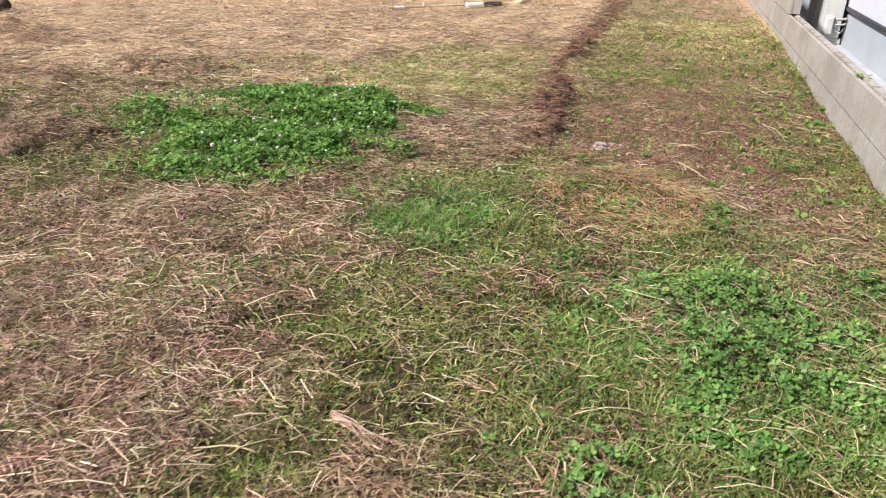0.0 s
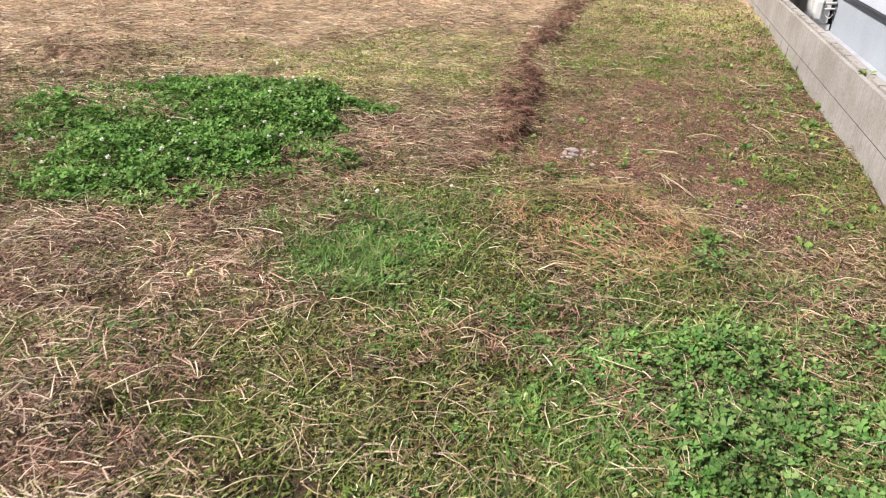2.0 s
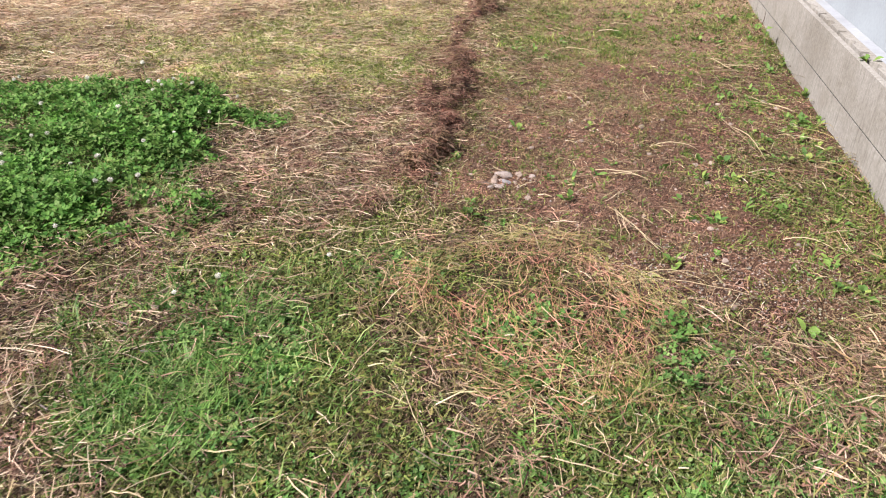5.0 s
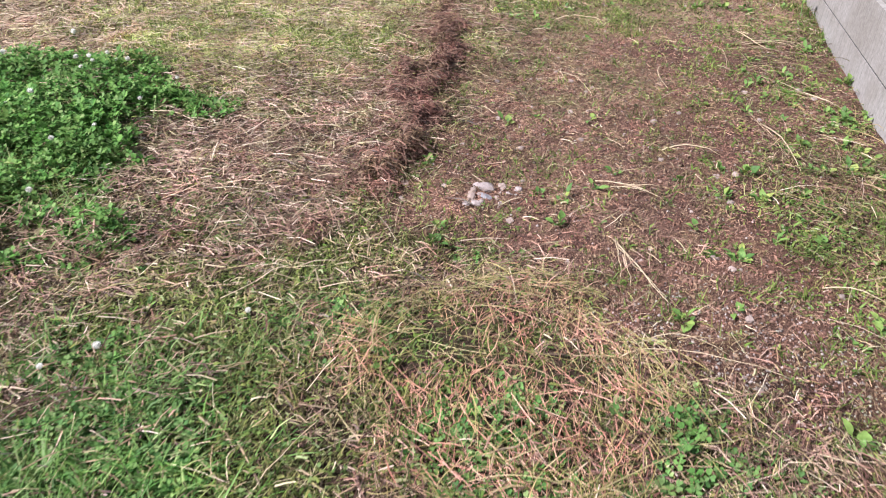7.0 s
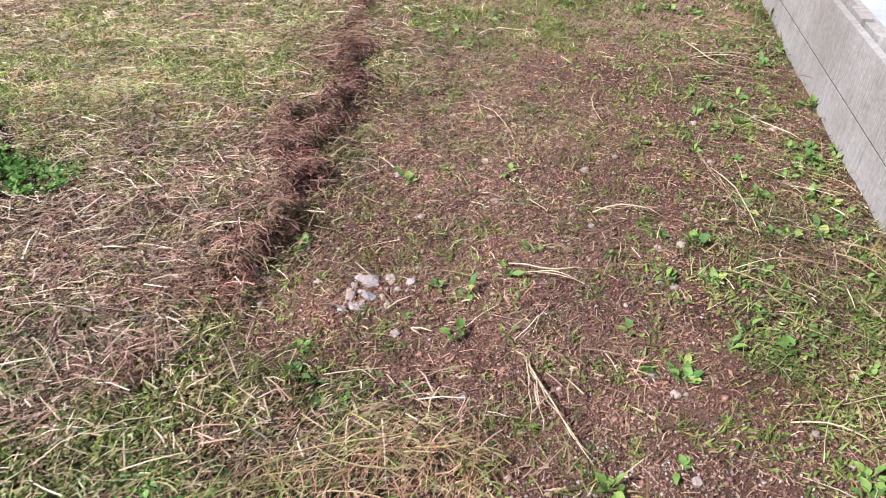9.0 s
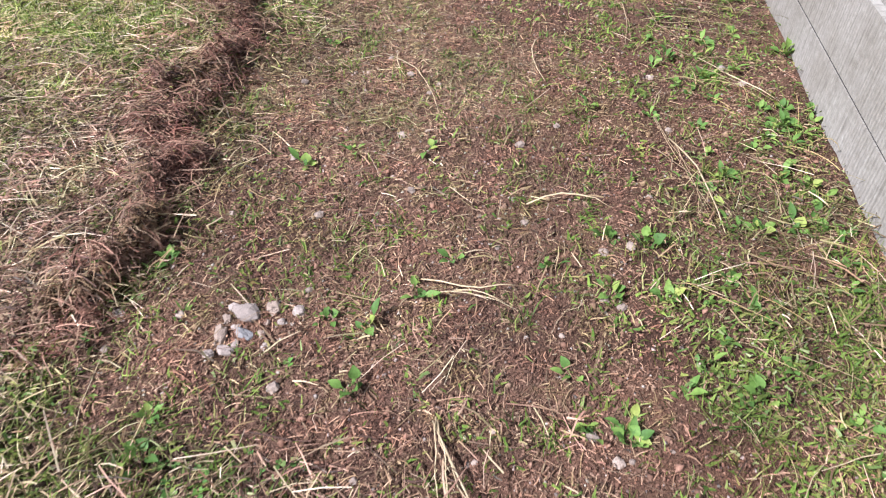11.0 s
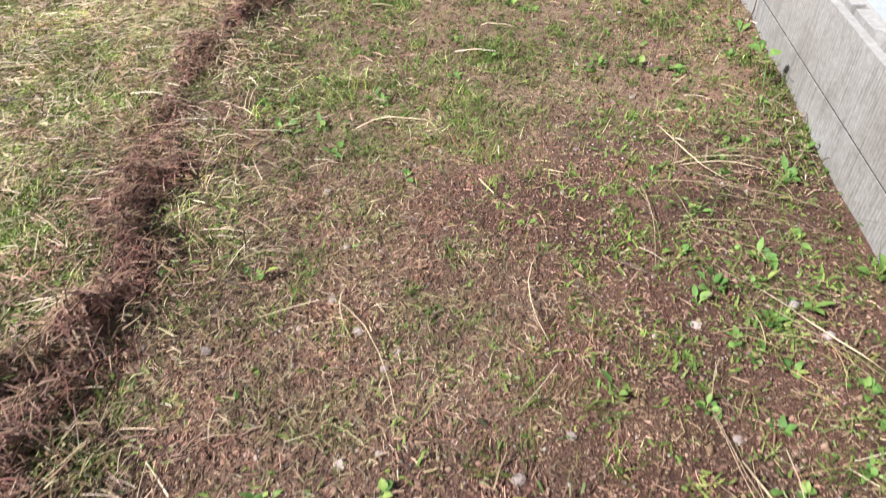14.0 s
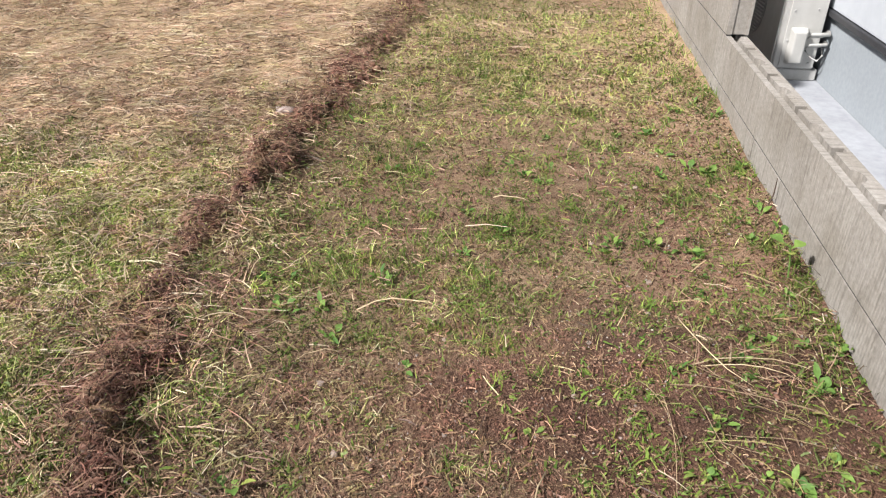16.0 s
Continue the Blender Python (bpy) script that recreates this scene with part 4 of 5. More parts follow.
bm = bmesh.new()
box(bm, (AX0 + 0.004, AY0 + 0.004, AZ0), (AX1, AY1, AZ1))
bevelled(bm, 0.012, 3)
body = ac_part("body", bm, AC_PAINT)
bm = bmesh.new()
box(bm, (AX0 + 0.035, AY0 - 0.004, AZ0 + 0.012), (AX1 - 0.004, AY0 + 0.006, AZ1 - 0.03))
side_panel = ac_part("side_panel", bevelled(bm, 0.003, 2), AC_PAINT)
bm = bmesh.new()
box(bm, (AX0 + 0.055, AY0 - 0.055, AZ0 + 0.03), (AX0 + 0.150, AY0 - 0.002, AZ0 + 0.235))
for v in bm.verts:
    if v.co.y < AY0 - 0.02:
        v.co.x = AX0 + 0.1025 + (v.co.x - AX0 - 0.1025) * 0.70
        v.co.z = AZ0 + 0.13 + (v.co.z - AZ0 - 0.13) * 0.84
ac_part("valve_cover", bevelled(bm, 0.010, 3), AC_PAINT, "ivory moulded valve cover")
for sx, sz in ((0.05, 0.16), (0.055, 0.32), (0.19, 0.04), (0.175, 0.33)):
    bm = bmesh.new()
    tube(bm, [(AX0 + sx, AY0 - 0.002, AZ0 + sz), (AX0 + sx, AY0 - 0.008, AZ0 + sz)], [0.006, 0.005], 8)
    ac_part("screw", bm, AC_GREY, "", side_panel)
bm = bmesh.new()
box(bm, (AX0 - 0.004, AY0 + 0.02, AZ0 + 0.02), (AX0 + 0.006, AY1 - 0.02, AZ1 - 0.02))
front = ac_part("front_panel", bevelled(bm, 0.003, 1), AC_PAINT, "ivory front panel with a round fan opening")
bm = bmesh.new()
fy, fz = AY0 + 0.52, AZ0 + 0.28
tube(bm, [(AX0 - 0.002, fy, fz), (AX0 - 0.0065, fy, fz)], [0.20, 0.20], 36)
ac_part("fan_opening", bm, AC_DARK, "", front)
for k in range(21):
    zz = -0.19 + k * 0.019
    half = math.sqrt(max(0.0, 0.201 ** 2 - zz ** 2))
    bm = bmesh.new()
    tube(bm, [(AX0 - 0.014, fy - half, fz + zz), (AX0 - 0.020, fy, fz + zz), (AX0 - 0.014, fy + half, fz + zz)], [0.0035] * 3, 5)
    ac_part("grille_bar", bm, AC_PAINT, "", front)
for y0 in (AY0 + 0.03, AY1 - 0.16):
    bm = bmesh.new()
    box(bm, (AX0 - 0.02, y0 - 0.02, 0.021), (AX1 + 0.03, y0 + 0.10, AZ0 - 0.001))
    ac_part("foot", bevelled(bm, 0.006, 2), PIPE_WHITE, "pale plastic foot")
for k, (z0, thick) in enumerate(((0.29, 0.014), (0.235, 0.011))):
    bm = bmesh.new()
    pts = [(AX0 + 0.14, AY0 - 0.012, z0 - 0.03), (AX0 + 0.16, AY0 - 0.05, z0 - 0.005), (AX0 + 0.20, AY0 - 0.055, z0), (HOUSE_X - 0.03, AY0 - 0.05, z0 + 0.005), (HOUSE_X - 0.012, AY0 + 0.01, z0 + 0.0)]
    tube(bm, pts, [thick] * 5, 10)
    smooth_shaded(ac_part("pipe", bm, PIPE_WHITE, "white wrapped coolant pipe"))
bm = bmesh.new()
tube(bm, [(AX0 + 0.15, AY0 - 0.02, 0.20), (AX0 + 0.18, AY0 - 0.045, 0.165), (AX0 + 0.215, AY0 - 0.05, 0.15), (AX0 + 0.24, AY0 - 0.04, 0.175), (AX0 + 0.245, AY0 + 0.0, 0.21)], [0.005] * 5, 8)
smooth_shaded(ac_part("cable", bm, PIPE_WHITE))

# ---- stones ----
STONE_MESHES, PEBBLE_MESHES, BROWN_MESHES, GREY_MESHES = [], [], [], []
for k in range(6):
    for kept, mat, flat in ((STONE_MESHES, STONE, 0.72), (PEBBLE_MESHES, PEBBLE, 0.6), (BROWN_MESHES, STONE_BROWN, 0.75), (GREY_MESHES, STONE_GREY, 0.6)):
        bm = rock(k + 1 + 10 * flat, 1.0, 0.95, flat + 0.05 * (k % 3), 2)
        me = bpy.data.meshes.new("stone")
        bm.to_mesh(me)
        bm.free()
        me.materials.append(mat)
        kept.append(me)
# place, half width, half depth and kind of each stone in the pile
PILE = [(-0.147, 4.467, 0.030, 0.026, STONE_MESHES), (-0.185, 4.486, 0.015, 0.014, STONE_MESHES), (-0.191, 4.40, 0.015, 0.030, BROWN_MESHES), (-0.167, 4.363, 0.019, 0.015, STONE_MESHES), (-0.20, 4.347, 0.014, 0.011, STONE_MESHES),
        (-0.164, 4.431, 0.012, 0.010, STONE_MESHES), (-0.141, 4.412, 0.023, 0.015, GREY_MESHES), (-0.154, 4.383, 0.008, 0.016, STONE_MESHES), (-0.191, 4.454, 0.011, 0.012, BROWN_MESHES), (-0.094, 4.492, 0.016, 0.020, BROWN_MESHES),
        (-0.036, 4.488, 0.016, 0.016, STONE_MESHES), (-0.099, 4.449, 0.009, 0.010, BROWN_MESHES), (-0.067, 4.453, 0.009, 0.011, STONE_MESHES), (-0.086, 4.382, 0.009, 0.012, STONE_MESHES), (-0.102, 4.416, 0.009, 0.011, BROWN_MESHES), (-0.438, 4.444, 0.016, 0.013, STONE_MESHES)]
for k, (sx, sy, rx, ry, kept) in enumerate(PILE):
    ob = new("stone", kept[k % 6])
    up = 0.8 * min(rx, ry)
    ob.location, ob.rotation_euler, ob.scale = (sx, sy, ground_z(sx, sy) + up * 0.45), (0.25 * math.sin(k), 0.25 * math.cos(k * 2), 0.2 * math.sin(k * 5)), (rx, ry, up)
    tone = "brown" if kept is BROWN_MESHES else "grey flat" if kept is GREY_MESHES else "pale pinkish"
    tagged(ob, tone + " rounded stone in a small pile on soil" if k < 15 else "single pale stone beside the raked thatch", "stone", "stones in the small pile" if k < 15 else "")
sx_, sy_ = sown(150, lambda x, y: np.clip(w_bare(x, y) + 0.6 * area(x, y, THIN_GREEN), 0, 1), y1=8)
for k, (sx, sy) in enumerate(zip(sx_, sy_)):
    r = 0.004 + 0.010 * rng.random() ** 2.5
    ob = new("pebble", PEBBLE_MESHES[k % 6])
    ob.location, ob.rotation_euler, ob.scale = (sx, sy, ground_z(sx, sy) + r * 0.3), (0, 0, k * 2.4), (r, r, r)
    tagged(ob, "small buff pebble on bare brown soil", "pebble", "pebbles on the bare soil")
for sx, sy, r in ((-0.77, 8.12, 0.055), (-0.70, 8.16, 0.03), (1.18, 5.60, 0.016), (1.13, 5.70, 0.018)):
    ob = smooth_shaded(part("stone", rock(sx * 3 + sy, r, r * 0.7, r * 0.5), STONE))
    ob.location = (sx, sy, ground_z(sx, sy) + r * 0.2)
    tagged(ob, "grey stone half sunk in the thatch", "stone")

# ---- broad-leaved weeds ----


def leaf_mesh(length, width, droop, seed):
    r = random.Random(seed)
    bm = bmesh.new()
    rows = []
    for i in range(6):
        t = i / 5
        w = width * math.sin(math.pi * (0.06 + 0.90 * t ** 0.75)) * 0.5
        x = length * (0.35 + 0.65 * t)
        z = 0.30 * length * (0.35 + t) - droop * length * t * t
        rows.append([bm.verts.new((x, s * w, z + abs(s) * w * 0.35 + r.uniform(-0.03, 0.03) * width)) for s in (-1, 0, 1)])
    for a, b2 in zip(rows, rows[1:]):
        for k in range(2):
            bm.faces.new((a[k], a[k + 1], b2[k + 1], b2[k]))
    s0, s1 = bm.verts.new((0, -0.0012, -0.002)), bm.verts.new((0, 0.0012, -0.002))
    bm.faces.new((s0, s1, rows[0][2], rows[0][1]))
    bm.faces.new((s0, rows[0][1], rows[0][0]))
    me = bpy.data.meshes.new("leaf")
    bm.to_mesh(me)
    bm.free()
    me.polygons.foreach_set("use_smooth", np.ones(len(me.polygons), bool))
    me.materials.append(LEAF_PLANT)
    return me


def plant_leaf_material():
    m, nt, b = node_material("broad_leaf")
    info = nt.nodes.new("ShaderNodeObjectInfo")
    col = ramp(nt, info.outputs["Random"], [(0, (0.08, 0.165, 0.04)), (0.5, (0.15, 0.265, 0.06)), (0.85, (0.22, 0.33, 0.08)), (1, (0.34, 0.38, 0.10))])
    col = mixed(nt, 1.0, col, ramp(nt, noise_of(nt, place_of(nt), 90, 4), [(0.3, (0.75, 0.75, 0.7)), (0.7, (1.12, 1.12, 1.05))]), "MULTIPLY")
    nt.links.new(col, b.inputs["Base Color"])
    b.inputs["Roughness"].default_value = 0.62
    b.inputs["Specular IOR Level"].default_value = 0.3
    tr = nt.nodes.new("ShaderNodeBsdfTranslucent")
    nt.links.new(col, tr.inputs[0])
    ms = nt.nodes.new("ShaderNodeMixShader")
    ms.inputs[0].default_value = 0.25
    nt.links.new(b.outputs[0], ms.inputs[1])
    nt.links.new(tr.outputs[0], ms.inputs[2])
    nt.links.new(ms.outputs[0], nt.nodes["Material Output"].inputs[0])
    return m


LEAF_PLANT = plant_leaf_material()
LEAVES = [leaf_mesh(0.045, 0.020, 0.20, 1), leaf_mesh(0.036, 0.022, 0.35, 2), leaf_mesh(0.055, 0.016, 0.2, 3), leaf_mesh(0.030, 0.024, 0.1, 4)]
WEEDS = []
for k in range(6):
    root = new("weed")
    r = random.Random(90 + k)
    for i in range(4 + k):
        lf = new("leaf", LEAVES[(k + i) % 4])
        lf.parent = root
        s = r.uniform(0.45, 1.05)
        lf.matrix_local = Matrix.LocRotScale((r.uniform(-0.008, 0.008), r.uniform(-0.008, 0.008), 0), Euler((r.uniform(-0.4, 0.4), r.uniform(-0.9, 0.1), i * 2.4 + r.uniform(-0.4, 0.4))), (s, s, s))
    tagged(root, "small bright green broad-leaved weed in the soil", "weed", "small broad-leaved weeds")
    WEEDS.append(root)
SPOTS_A = [(0.198, 5.134), (0.302, 4.696), (0.226, 4.573), (0.528, 4.689), (0.68, 4.619), (0.794, 4.605), (0.665, 5.402), (0.899, 5.691), (1.143, 5.239), (0.69, 4.809), (0.779, 4.78), (1.033, 4.876), (1.212, 4.991),
           (1.237, 4.765), (0.993, 4.583), (0.127, 4.46), (0.029, 4.474), (-0.384, 4.613), (-0.49, 4.347), (0.577, 4.37), (0.685, 4.26), (0.602, 4.242), (0.124, 4.29), (-0.268, 4.193), (0.926, 4.337), (0.8, 4.339), (-0.025, 5.115), (-0.139, 5.033)]
SPOTS_B = [(0.378, 6.968), (0.007, 6.607), (0.143, 6.191), (0.693, 6.899), (0.959, 7.094), (0.889, 6.256), (1.277, 7.001), (1.271, 6.384), (1.028, 5.897), (0.58, 7.566), (-0.121, 7.491), (0.874, 7.818), (1.258, 7.58),
           (1.217, 8.343), (0.488, 5.977), (-0.205, 5.735), (0.969, 6.066), (-0.159, 6.43)]
SPOTS_C = [(-0.264, 4.097), (0.5, 3.876), (0.645, 3.957), (0.365, 3.568), (-0.548, 3.407), (-0.711, 3.67), (-0.249, 3.522), (0.678, 4.229), (-0.926, 3.038), (-0.972, 3.6), (0.36, 6.93), (0.40, 7.0), (1.24, 5.05), (1.26, 5.35)]
wx, wy = sown(115, lambda x, y: np.clip(0.8 * smooth(0.75, 1.1, x) * smooth(3.2, 4.2, y) + 0.12 * area(x, y, THIN_GREEN), 0, 1), y1=8.5)
spots = SPOTS_A + SPOTS_B + SPOTS_C + list(zip(wx, wy))
for k, (px, py) in enumerate(spots):
    s = 0.85 + 0.6 * rng.random()
    m = Matrix.LocRotScale((px, py, ground_z(px, py)), Euler((0, 0, k * 1.7)), (s, s, s))
    if k < 6:
        WEEDS[k].matrix_world = m
    else:
        copy_thing(WEEDS[k % 6], m).scale = (s, s, s)

# round-leaved weed that leans on the wall
bm = bmesh.new()
tube(bm, [(0, 0, 0), (-0.006, 0.004, 0.06), (-0.022, 0, 0.125)], [0.0028, 0.0024, 0.002], 6)
tall_weed = part("wall_weed", bm, STEM_GREEN)
tall_weed.location = (1.322, 6.72, ground_z(1.322, 6.72) + 0.01)
tagged(tall_weed, "green round-leaved weed growing at the wall foot", "weed")
for k, (yaw, s) in enumerate(((150, 2.4), (20, 2.0), (260, 1.4))):
    lf = new("leaf", LEAVES[3])
    lf.parent = tall_weed
    lf.matrix_local = pose(-0.021, 0, 0.122 - 0.010 * k, 0, 5, yaw) @ Matrix.Scale(s * 0.9, 4)

m = Matrix.LocRotScale((CHANNEL_WEED[0], CHANNEL_WEED[1], BASE + 2 * RISE - 0.02), Euler((0, 0, 1)), (1.5, 1.5, 1.9))
ob = copy_thing(WEEDS[2], m)
ob.matrix_world = m
tagged(ob, "green weed growing from the top of the block wall", "weed")
del ob["group"]
bm = bmesh.new()
tube(bm, [(0, 0, 0), (0.014, 0.006, 0.06), (0.016, 0.014, 0.12)], [0.0028, 0.0025, 0.0014], 6)
stem = part("dead_stem", bm, LOG_BARK)
stem.location = (1.385, 7.20, ground_z(1.385, 7.20))
tagged(stem, "dark dead weed stem leaning on the block wall", "weed")

# ---- clover flowers ----
bm = bmesh.new()
for k in range(46):
    zz = 1 - 2 * (k + 0.5) / 46
    a, rr = k * 2.39996, math.sqrt(max(0.0, 1 - zz * zz))
    d = Vector((rr * math.cos(a), rr * math.sin(a), zz))
    u = d.orthogonal().normalized()
    w = d.cross(u)
    tip = bm.verts.new(d * 0.0105 + Vector((0, 0, 0.002)))
    ring = [bm.verts.new(d * 0.006 + (u * math.cos(b2) + w * math.sin(b2)) * 0.0022) for b2 in (0, 2.1, 4.2)]
    for i in range(3):
        bm.faces.new((ring[i], ring[(i + 1) % 3], tip))
bmesh.ops.create_icosphere(bm, subdivisions=1, radius=0.0075)
flower = new("clover_flower")
head = part("flower_head", bm, PETAL, flower, "round white clover flower head")
head.location = (0, 0, 0.14)
head.scale = (1.05, 1.05, 1.05)
bm = bmesh.new()
tube(bm, [(0, 0, 0), (0.004, 0.002, 0.06), (0, 0, 0.135)], [0.0014, 0.0013, 0.0012], 5)
part("stem", bm, STEM_GREEN, flower)
tagged(flower, "white clover flower on a thin green stem", "clover flower", "white clover flowers")
cx_, cy_ = sown(48, lambda x, y: area(x, y, PATCH_BIG, 0.1) * (0.35 + 0.65 * smooth(-0.2, 0.5, (y - 4.3) * 0.5 - (x + 2.4) * 0.35)), y1=6)
for k, (px, py) in enumerate([(-0.93, 3.33), (-1.02, 3.27), (-0.64, 3.58)] + list(zip(cx_, cy_))):
    s = 0.8 + 0.4 * rng.random()
    m = Matrix.LocRotScale((px, py, ground_z(px, py)), Euler((0.2 * math.sin(k * 3.1), 0.2 * math.cos(k * 1.7), k)), (s, s, s * rng.uniform(0.7, 1.05)))
    if k == 0:
        flower.matrix_world = m
    else:
        ob = copy_thing(flower, m)
        ob.matrix_world = m

# ---- dry stalks ----


def stalk(x0, y0, x1, y1, r=0.0025, up=0.02, seed=0, mat=None):
    q = random.Random(seed)
    bm = bmesh.new()
    ox, oy = -(y1 - y0) * q.uniform(-0.14, 0.14), (x1 - x0) * q.uniform(-0.14, 0.14)
    pts = []
    for k in range(6):
        t = k / 5
        bow = 4 * t * (1 - t)
        x, y = x0 + (x1 - x0) * t + ox * bow, y0 + (y1 - y0) * t + oy * bow
        kink = 0.012 * math.hypot(x1 - x0, y1 - y0)
        pts.append((x - x0 + q.uniform(-kink, kink), y - y0 + q.uniform(-kink, kink), ground_z(x, y) + 0.010 + up * bow + q.uniform(0, 0.006)))
    tube(bm, pts, [r, r * 1.05, r, r * 0.9, r * 0.7, r * 0.4], 5)
    ob = smooth_shaded(part("dry_stalk", bm, mat or STALK_PALE))
    ob.location = (x0, y0, 0)
    return tagged(ob, "long dry pale grass stalk lying on the ground", "stalk", "long dry stalks")


BUNDLE = surface_material("bundle_stems", (0.34, 0.21, 0.165), (0.54, 0.39, 0.31), 50, 0.7)
STALK_PALE = surface_material("dry_stalk", (0.42, 0.31, 0.18), (0.64, 0.52, 0.34), 60, 0.6, 0.2, 0.001, vary=0.25)
STALK_DULL = surface_material("dull_dry_stem", (0.25, 0.17, 0.10), (0.47, 0.35, 0.22), 60, 0.65, 0.2, 0.001, vary=0.35)
STALKS_A = [(-0.01, 5.68, 0.2, 5.32), (0.52, 5.85, 0.53, 5.53), (0.48, 4.91, 0.7, 4.92), (0.31, 4.59, 0.43, 4.55), (0.23, 4.62, 0.47, 4.61), (0.89, 5.24, 0.98, 4.84), (0.93, 6.28, 1.3, 6.24), (1.12, 5.67, 1.3, 5.44),
            (0.3, 4.22, 0.46, 3.93), (-0.51, 3.98, -0.36, 3.93), (-1.01, 5.49, -0.86, 5.36), (-1.15, 5.22, -0.93, 5.26), (0.26, 4.58, 0.46, 4.53), (0.9, 4.11, 1.08, 4.08)]
STALKS_B = [(-1.04, 1.31, -0.86, 1.35), (-0.74, 1.54, -0.55, 1.49), (-0.8, 1.37, -0.7, 1.37), (-1.61, 4.75, -1.34, 4.68), (-0.38, 2.22, -0.2, 2.12), (-0.12, 1.55, -0.1, 1.68), (0.27, 1.75, 0.43, 1.71), (-0.46, 1.74, -0.31, 1.79),
            (-0.54, 2.26, -0.45, 2.26), (-0.05, 6.43, 0.23, 6.46), (-0.44, 6.56, -0.41, 6.72), (-0.52, 6.33, -0.34, 6.32), (-0.83, 6.14, -0.65, 6.15), (0.96, 6.28, 1.22, 6.21), (0.94, 6.52, 1.08, 6.2), (0.34, 7.24, 0.49, 7.23)]
for k, s in enumerate(STALKS_A + STALKS_B):
    stalk(*s, r=0.0014 + 0.0005 * (k % 3), seed=k)
lx, ly = sown(110, lambda x, y: w_open(x, y) + 0.5 * smooth(0.9, 1.1, x), y1=8)
for k, (px, py) in enumerate(zip(lx, ly)):
    a, ln = rng.uniform(0, 6.28), rng.uniform(0.10, 0.30)
    stalk(px, py, min(px + ln * math.cos(a), 1.3), py + ln * math.sin(a), 0.0010 + 0.0008 * rng.random(), 0.02 * rng.random(), 100 + k)



def bent_stalk(a, b, c, r=0.002, up=0.03, seed=0):
    """A dry stem that leaves a, bends towards b and comes to rest at c."""
    q = random.Random(seed)
    bm = bmesh.new()
    pts = []
    for k in range(9):
        t = k / 8
        x, y = ((1 - t) ** 2 * a[i] + 2 * t * (1 - t) * b[i] + t * t * c[i] + q.uniform(-0.004, 0.004) for i in (0, 1))
        pts.append((x - a[0], y - a[1], ground_z(x, y) + 0.008 + up * 4 * t * (1 - t) + q.uniform(0, 0.006)))
    tube(bm, pts, [r * (1 - 0.6 * k / 8) for k in range(9)], 5)
    ob = smooth_shaded(part("dry_stalk", bm, STALK_DULL if seed < 350 else STALK_PALE))
    ob.location = (a[0], a[1], 0)
    return tagged(ob, "bent pale dry stem lying over the soil", "stalk", "bent dry stems")


# a swathe of stems that fans out over the soil towards the wall
q = random.Random(31)
SWATHE = [((0.943, 6.283), (1.07, 6.12), (1.33, 6.04)), ((0.94, 6.267), (1.10, 6.11), (1.279, 5.93)), ((1.042, 6.326), (1.16, 6.33), (1.25, 6.282)), ((0.937, 6.007), (1.10, 5.92), (1.31, 5.867)), ((0.782, 6.203), (0.84, 6.06), (0.847, 5.899)),
          ((1.162, 5.756), (1.22, 5.70), (1.251, 5.651)), ((0.922, 6.172), (0.95, 5.90), (1.092, 5.759)), ((1.077, 6.218), (1.19, 6.22), (1.271, 6.163)), ((0.941, 6.514), (0.98, 6.38), (0.94, 6.267)), ((1.10, 5.64), (1.18, 5.52), (1.275, 5.37))]
for k in range(20):
    far = 0.0 if k < 10 else 0.07
    a, b2, c = ((x + q.gauss(0, far), y + q.gauss(0, far)) for x, y in SWATHE[k % 10])
    bent_stalk(a, b2, (min(c[0], 1.34), c[1]), q.uniform(0.0008, 0.0017), q.uniform(0.005, 0.035), 300 + k)
for k in range(4):
    a = (0.87 + q.uniform(-0.04, 0.05), 5.26 + q.uniform(-0.06, 0.15))
    bent_stalk(a, (0.93 + q.uniform(-0.05, 0.06), 5.05), (1.0 + q.uniform(-0.05, 0.1), 4.82 + q.uniform(-0.05, 0.12)), q.uniform(0.0008, 0.0014), q.uniform(0.005, 0.03), 340 + k)
BENT = [((0.299, 4.229), (0.37, 4.02), (0.491, 3.908)), ((0.30, 4.225), (0.31, 4.12), (0.321, 4.03)), ((0.305, 4.22), (0.34, 4.10), (0.349, 4.016)), ((0.312, 3.654), (0.42, 3.78), (0.738, 3.704)), ((0.36, 3.74), (0.46, 3.83), (0.60, 3.76)),
        ((-0.759, 2.51), (-0.69, 2.49), (-0.628, 2.445)), ((-0.471, 2.726), (-0.41, 2.71), (-0.353, 2.686)), ((-0.714, 2.579), (-0.65, 2.60), (-0.574, 2.568)), ((-0.576, 2.64), (-0.53, 2.55), (-0.466, 2.462)), ((-0.444, 3.081), (-0.40, 3.22), (-0.335, 3.386)),
        ((-1.03, 1.321), (-0.95, 1.35), (-0.859, 1.351)), ((-0.12, 1.549), (-0.10, 1.62), (-0.097, 1.679)), ((0.42, 1.95), (0.62, 1.86), (0.70, 1.62)), ((0.36, 2.30), (0.55, 2.38), (0.66, 2.28))]
for k, (a, b2, c) in enumerate(BENT):
    bent_stalk(a, b2, c, 0.0018, 0.02, 360 + k)

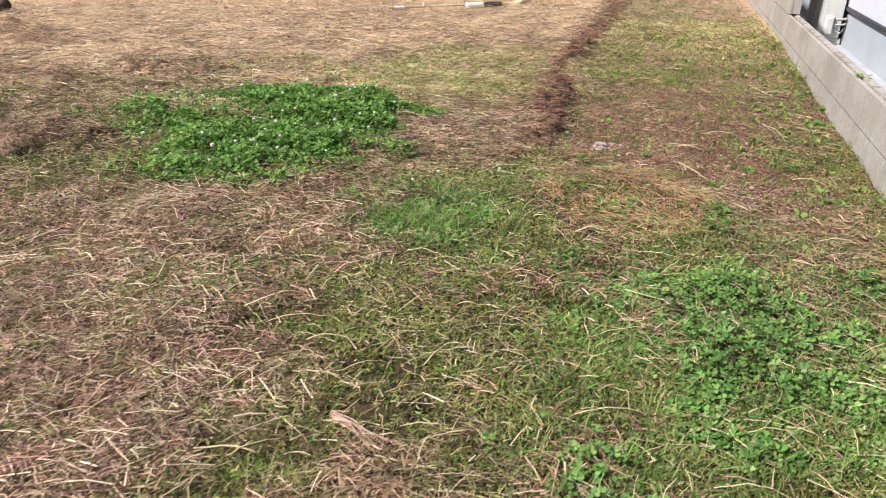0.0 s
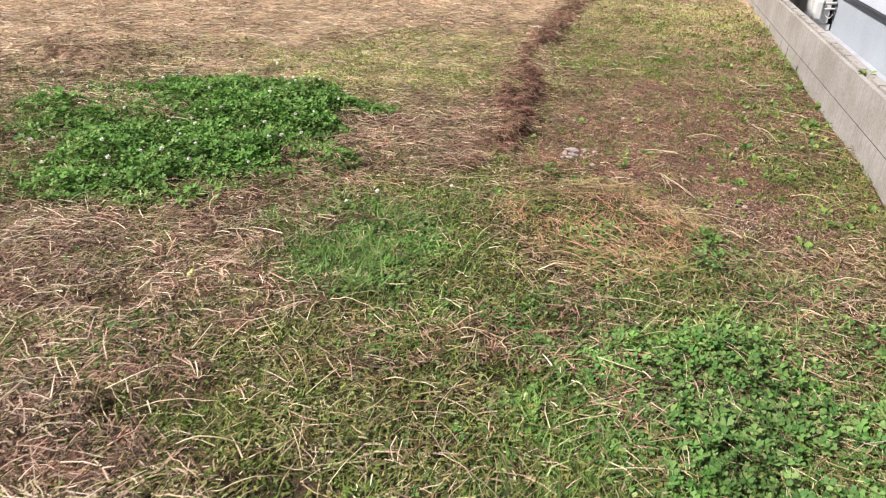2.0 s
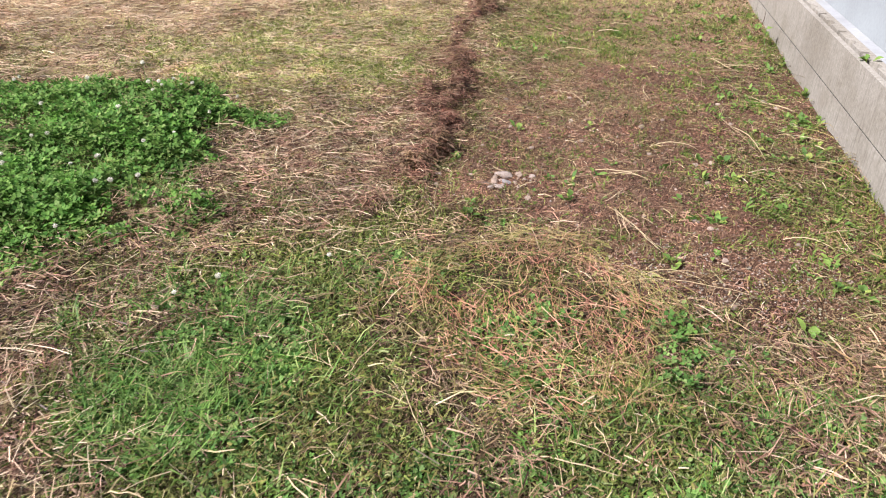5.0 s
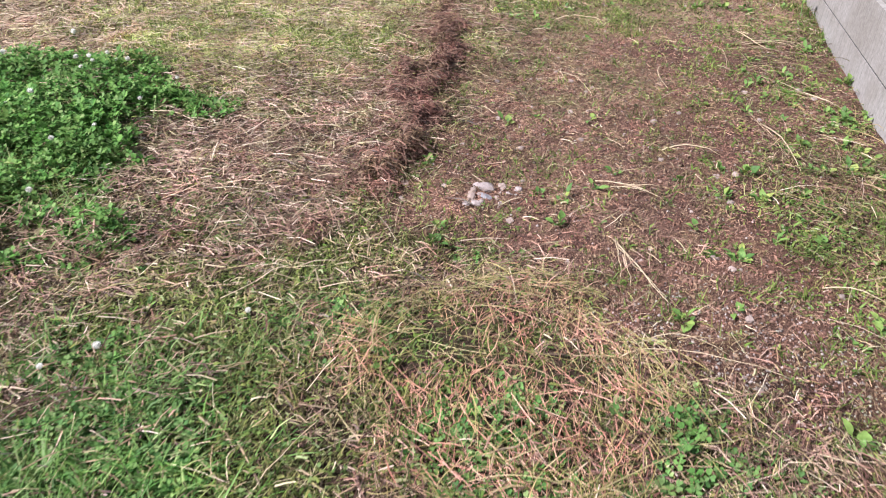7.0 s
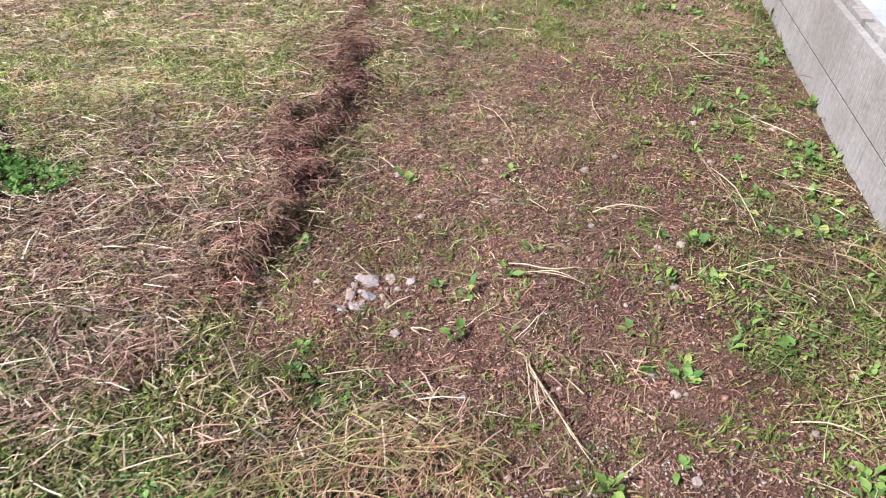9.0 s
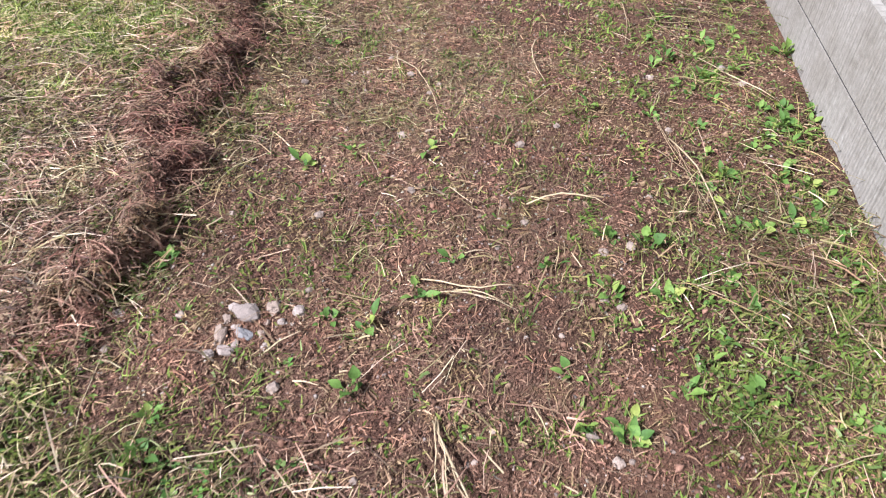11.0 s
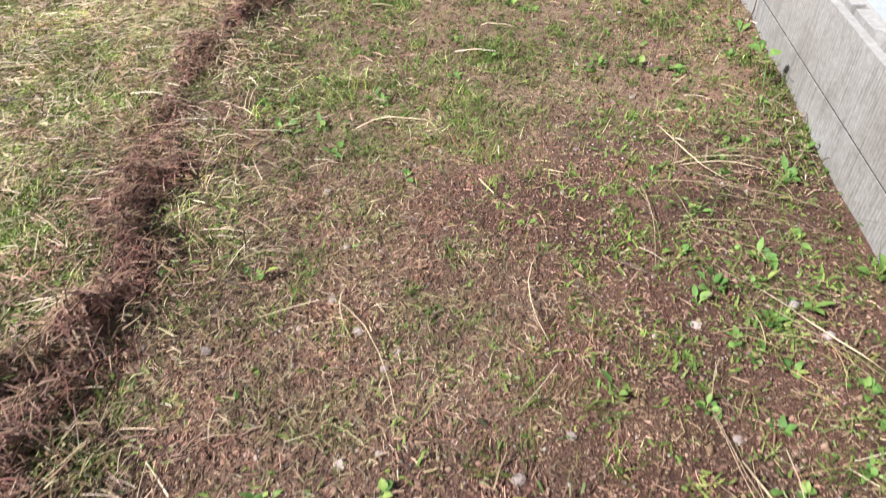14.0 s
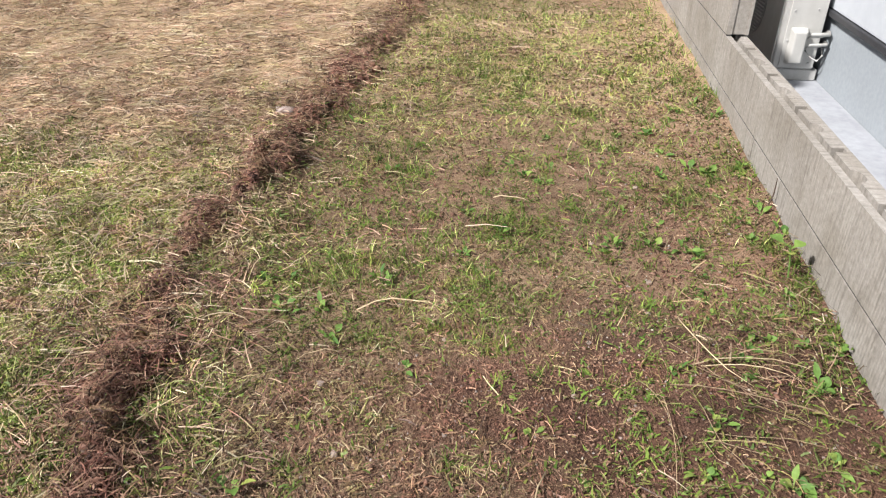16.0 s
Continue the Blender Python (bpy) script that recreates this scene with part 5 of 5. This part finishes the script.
# long pale stems thrown over the cut straw
for k in range(60):
    a = (q.uniform(-2.1, 0.55), q.uniform(1.15, 3.3))
    turn, ln = q.gauss(-0.35, 0.7), q.uniform(0.10, 0.26)
    c = (a[0] + ln * math.cos(turn), a[1] + ln * math.sin(turn))
    bent_stalk(a, ((a[0] + c[0]) / 2 + q.gauss(0, 0.015), (a[1] + c[1]) / 2 + q.gauss(0, 0.015)), c, q.uniform(0.0012, 0.0027), q.uniform(0.015, 0.04), 400 + k)

q = random.Random(5)
bundle = new("stem_bundle")
bundle.matrix_world = pose(-0.74, 1.55, ground_z(-0.65, 1.52) + 0.02, 0, 0, -28)
tagged(bundle, "pinkish brown bundle of dry plant stems", "plant stems")
for k in range(12):
    bm = bmesh.new()
    o, z = q.uniform(-0.012, 0.012), q.uniform(0.0, 0.02)
    f = q.uniform(-0.06, 0.05)
    tube(bm, [(0, o * 0.4, z), (0.09, o, z + 0.012), (0.17 + 0.04 * q.random(), o * 2 + f * 0.6, z + 0.006), (0.24 + 0.05 * q.random(), o * 3 + f * 1.4, z * 0.4)], [0.0018, 0.0017, 0.0013, 0.0006], 4)
    part("stem", bm, BUNDLE, bundle)

# ---- loose things ----
bm = rock(5, 0.018, 0.018, 0.017, 3)
fruit = smooth_shaded(part("fallen_fruit", bm, FRUIT))
fruit.location = (-1.39, 2.66, ground_z(-1.39, 2.66) + 0.018)
tagged(fruit, "small yellow-green round fruit lying in straw", "fruit")

bm = bmesh.new()
rows = [[bm.verts.new((0.03 * (i - 1.5), 0.022 * (j - 1), 0.008 * math.sin(i * 2 + j * 1.6) + 0.006)) for j in range(3)] for i in range(4)]
for a, b2 in zip(rows, rows[1:]):
    for j in range(2):
        bm.faces.new((a[j], b2[j], b2[j + 1], a[j + 1]))
bmesh.ops.solidify(bm, geom=bm.faces[:], thickness=0.002)
scrap = part("paper_scrap", bm, PAPER)
scrap.location = (-0.77, 7.68, ground_z(-0.77, 7.68) + 0.012)
tagged(scrap, "crumpled white paper scrap on the thatch", "paper scrap")

# long-handled garden tool at the far side of the field
tool = new("garden_tool")
tool.location = (-3.72, 10.95, ground_z(-3.4, 10.9))
tagged(tool, "long-handled garden cutter lying on the dry field", "garden tool")
DIR = Vector((1.13, 0.71, 0)).normalized()


def along(d, z=0.03, off=0.0):
    return (DIR.x * d - DIR.y * off, DIR.y * d + DIR.x * off, z)


bm = bmesh.new()
tube(bm, [along(-0.1), along(0.6, 0.04), along(1.35, 0.05), along(1.9, 0.05)], [0.016] * 4, 8)
part("shaft", bm, WOOD, tool, "pale wooden shaft")
bm = bmesh.new()
box(bm, (-0.08, -0.05, 0.0), (0.08, 0.05, 0.05))
bevelled(bm, 0.015, 2)
bm.transform(Matrix.Translation(along(0.1, 0.0)) @ pose(0, 0, 0, 0, 0, 32))
part("blade_guard", bm, PLASTIC_WHITE, tool)
bm = bmesh.new()
tube(bm, [along(0.48, 0.03), along(0.49, 0.10)], [0.018, 0.013], 8)
part("grip", bm, PLASTIC_WHITE, tool)
bm = bmesh.new()
box(bm, (-0.15, -0.07, 0.0), (0.15, 0.07, 0.075))
bevelled(bm, 0.03, 2)
bm.transform(Matrix.Translation(along(1.32, 0.0)) @ pose(0, 0, 0, 0, 0, 32))
part("motor_housing", bm, PLASTIC_WHITE, tool)
bm = bmesh.new()
box(bm, (-0.15, -0.04, 0.01), (0.15, 0.04, 0.085))
bevelled(bm, 0.02, 2)
bm.transform(Matrix.Translation(along(1.63, 0.0)) @ pose(0, 0, 0, 0, 0, 32))
part("battery", bm, PLASTIC_BLACK, tool)

bm = bmesh.new()
box(bm, (-0.055, 0, 0), (0.055, 2.0, 0.05))
plank = part("plank", bevelled(bm, 0.006, 1), WOOD_PALE)
plank.matrix_world = pose(-2.0, 12.0, ground_z(-1.88, 12.2) + 0.005, 0, 0, -4)
tagged(plank, "pale bare wooden plank lying on the field", "plank")

bm = bmesh.new()
tube(bm, [(0, 0, 0), (0.5, 0.05, 0.0), (1.0, 0.02, 0.02), (1.35, 0, 0.02), (1.42, 0, 0.02)], [0.12, 0.12, 0.115, 0.10, 0.05], 14)
log = smooth_shaded(part("log", bm, LOG_BARK))
log.location = (-9.72, 8.32, ground_z(-9.0, 8.32) + 0.085)
tagged(log, "dark brown log lying on dry grass", "log")
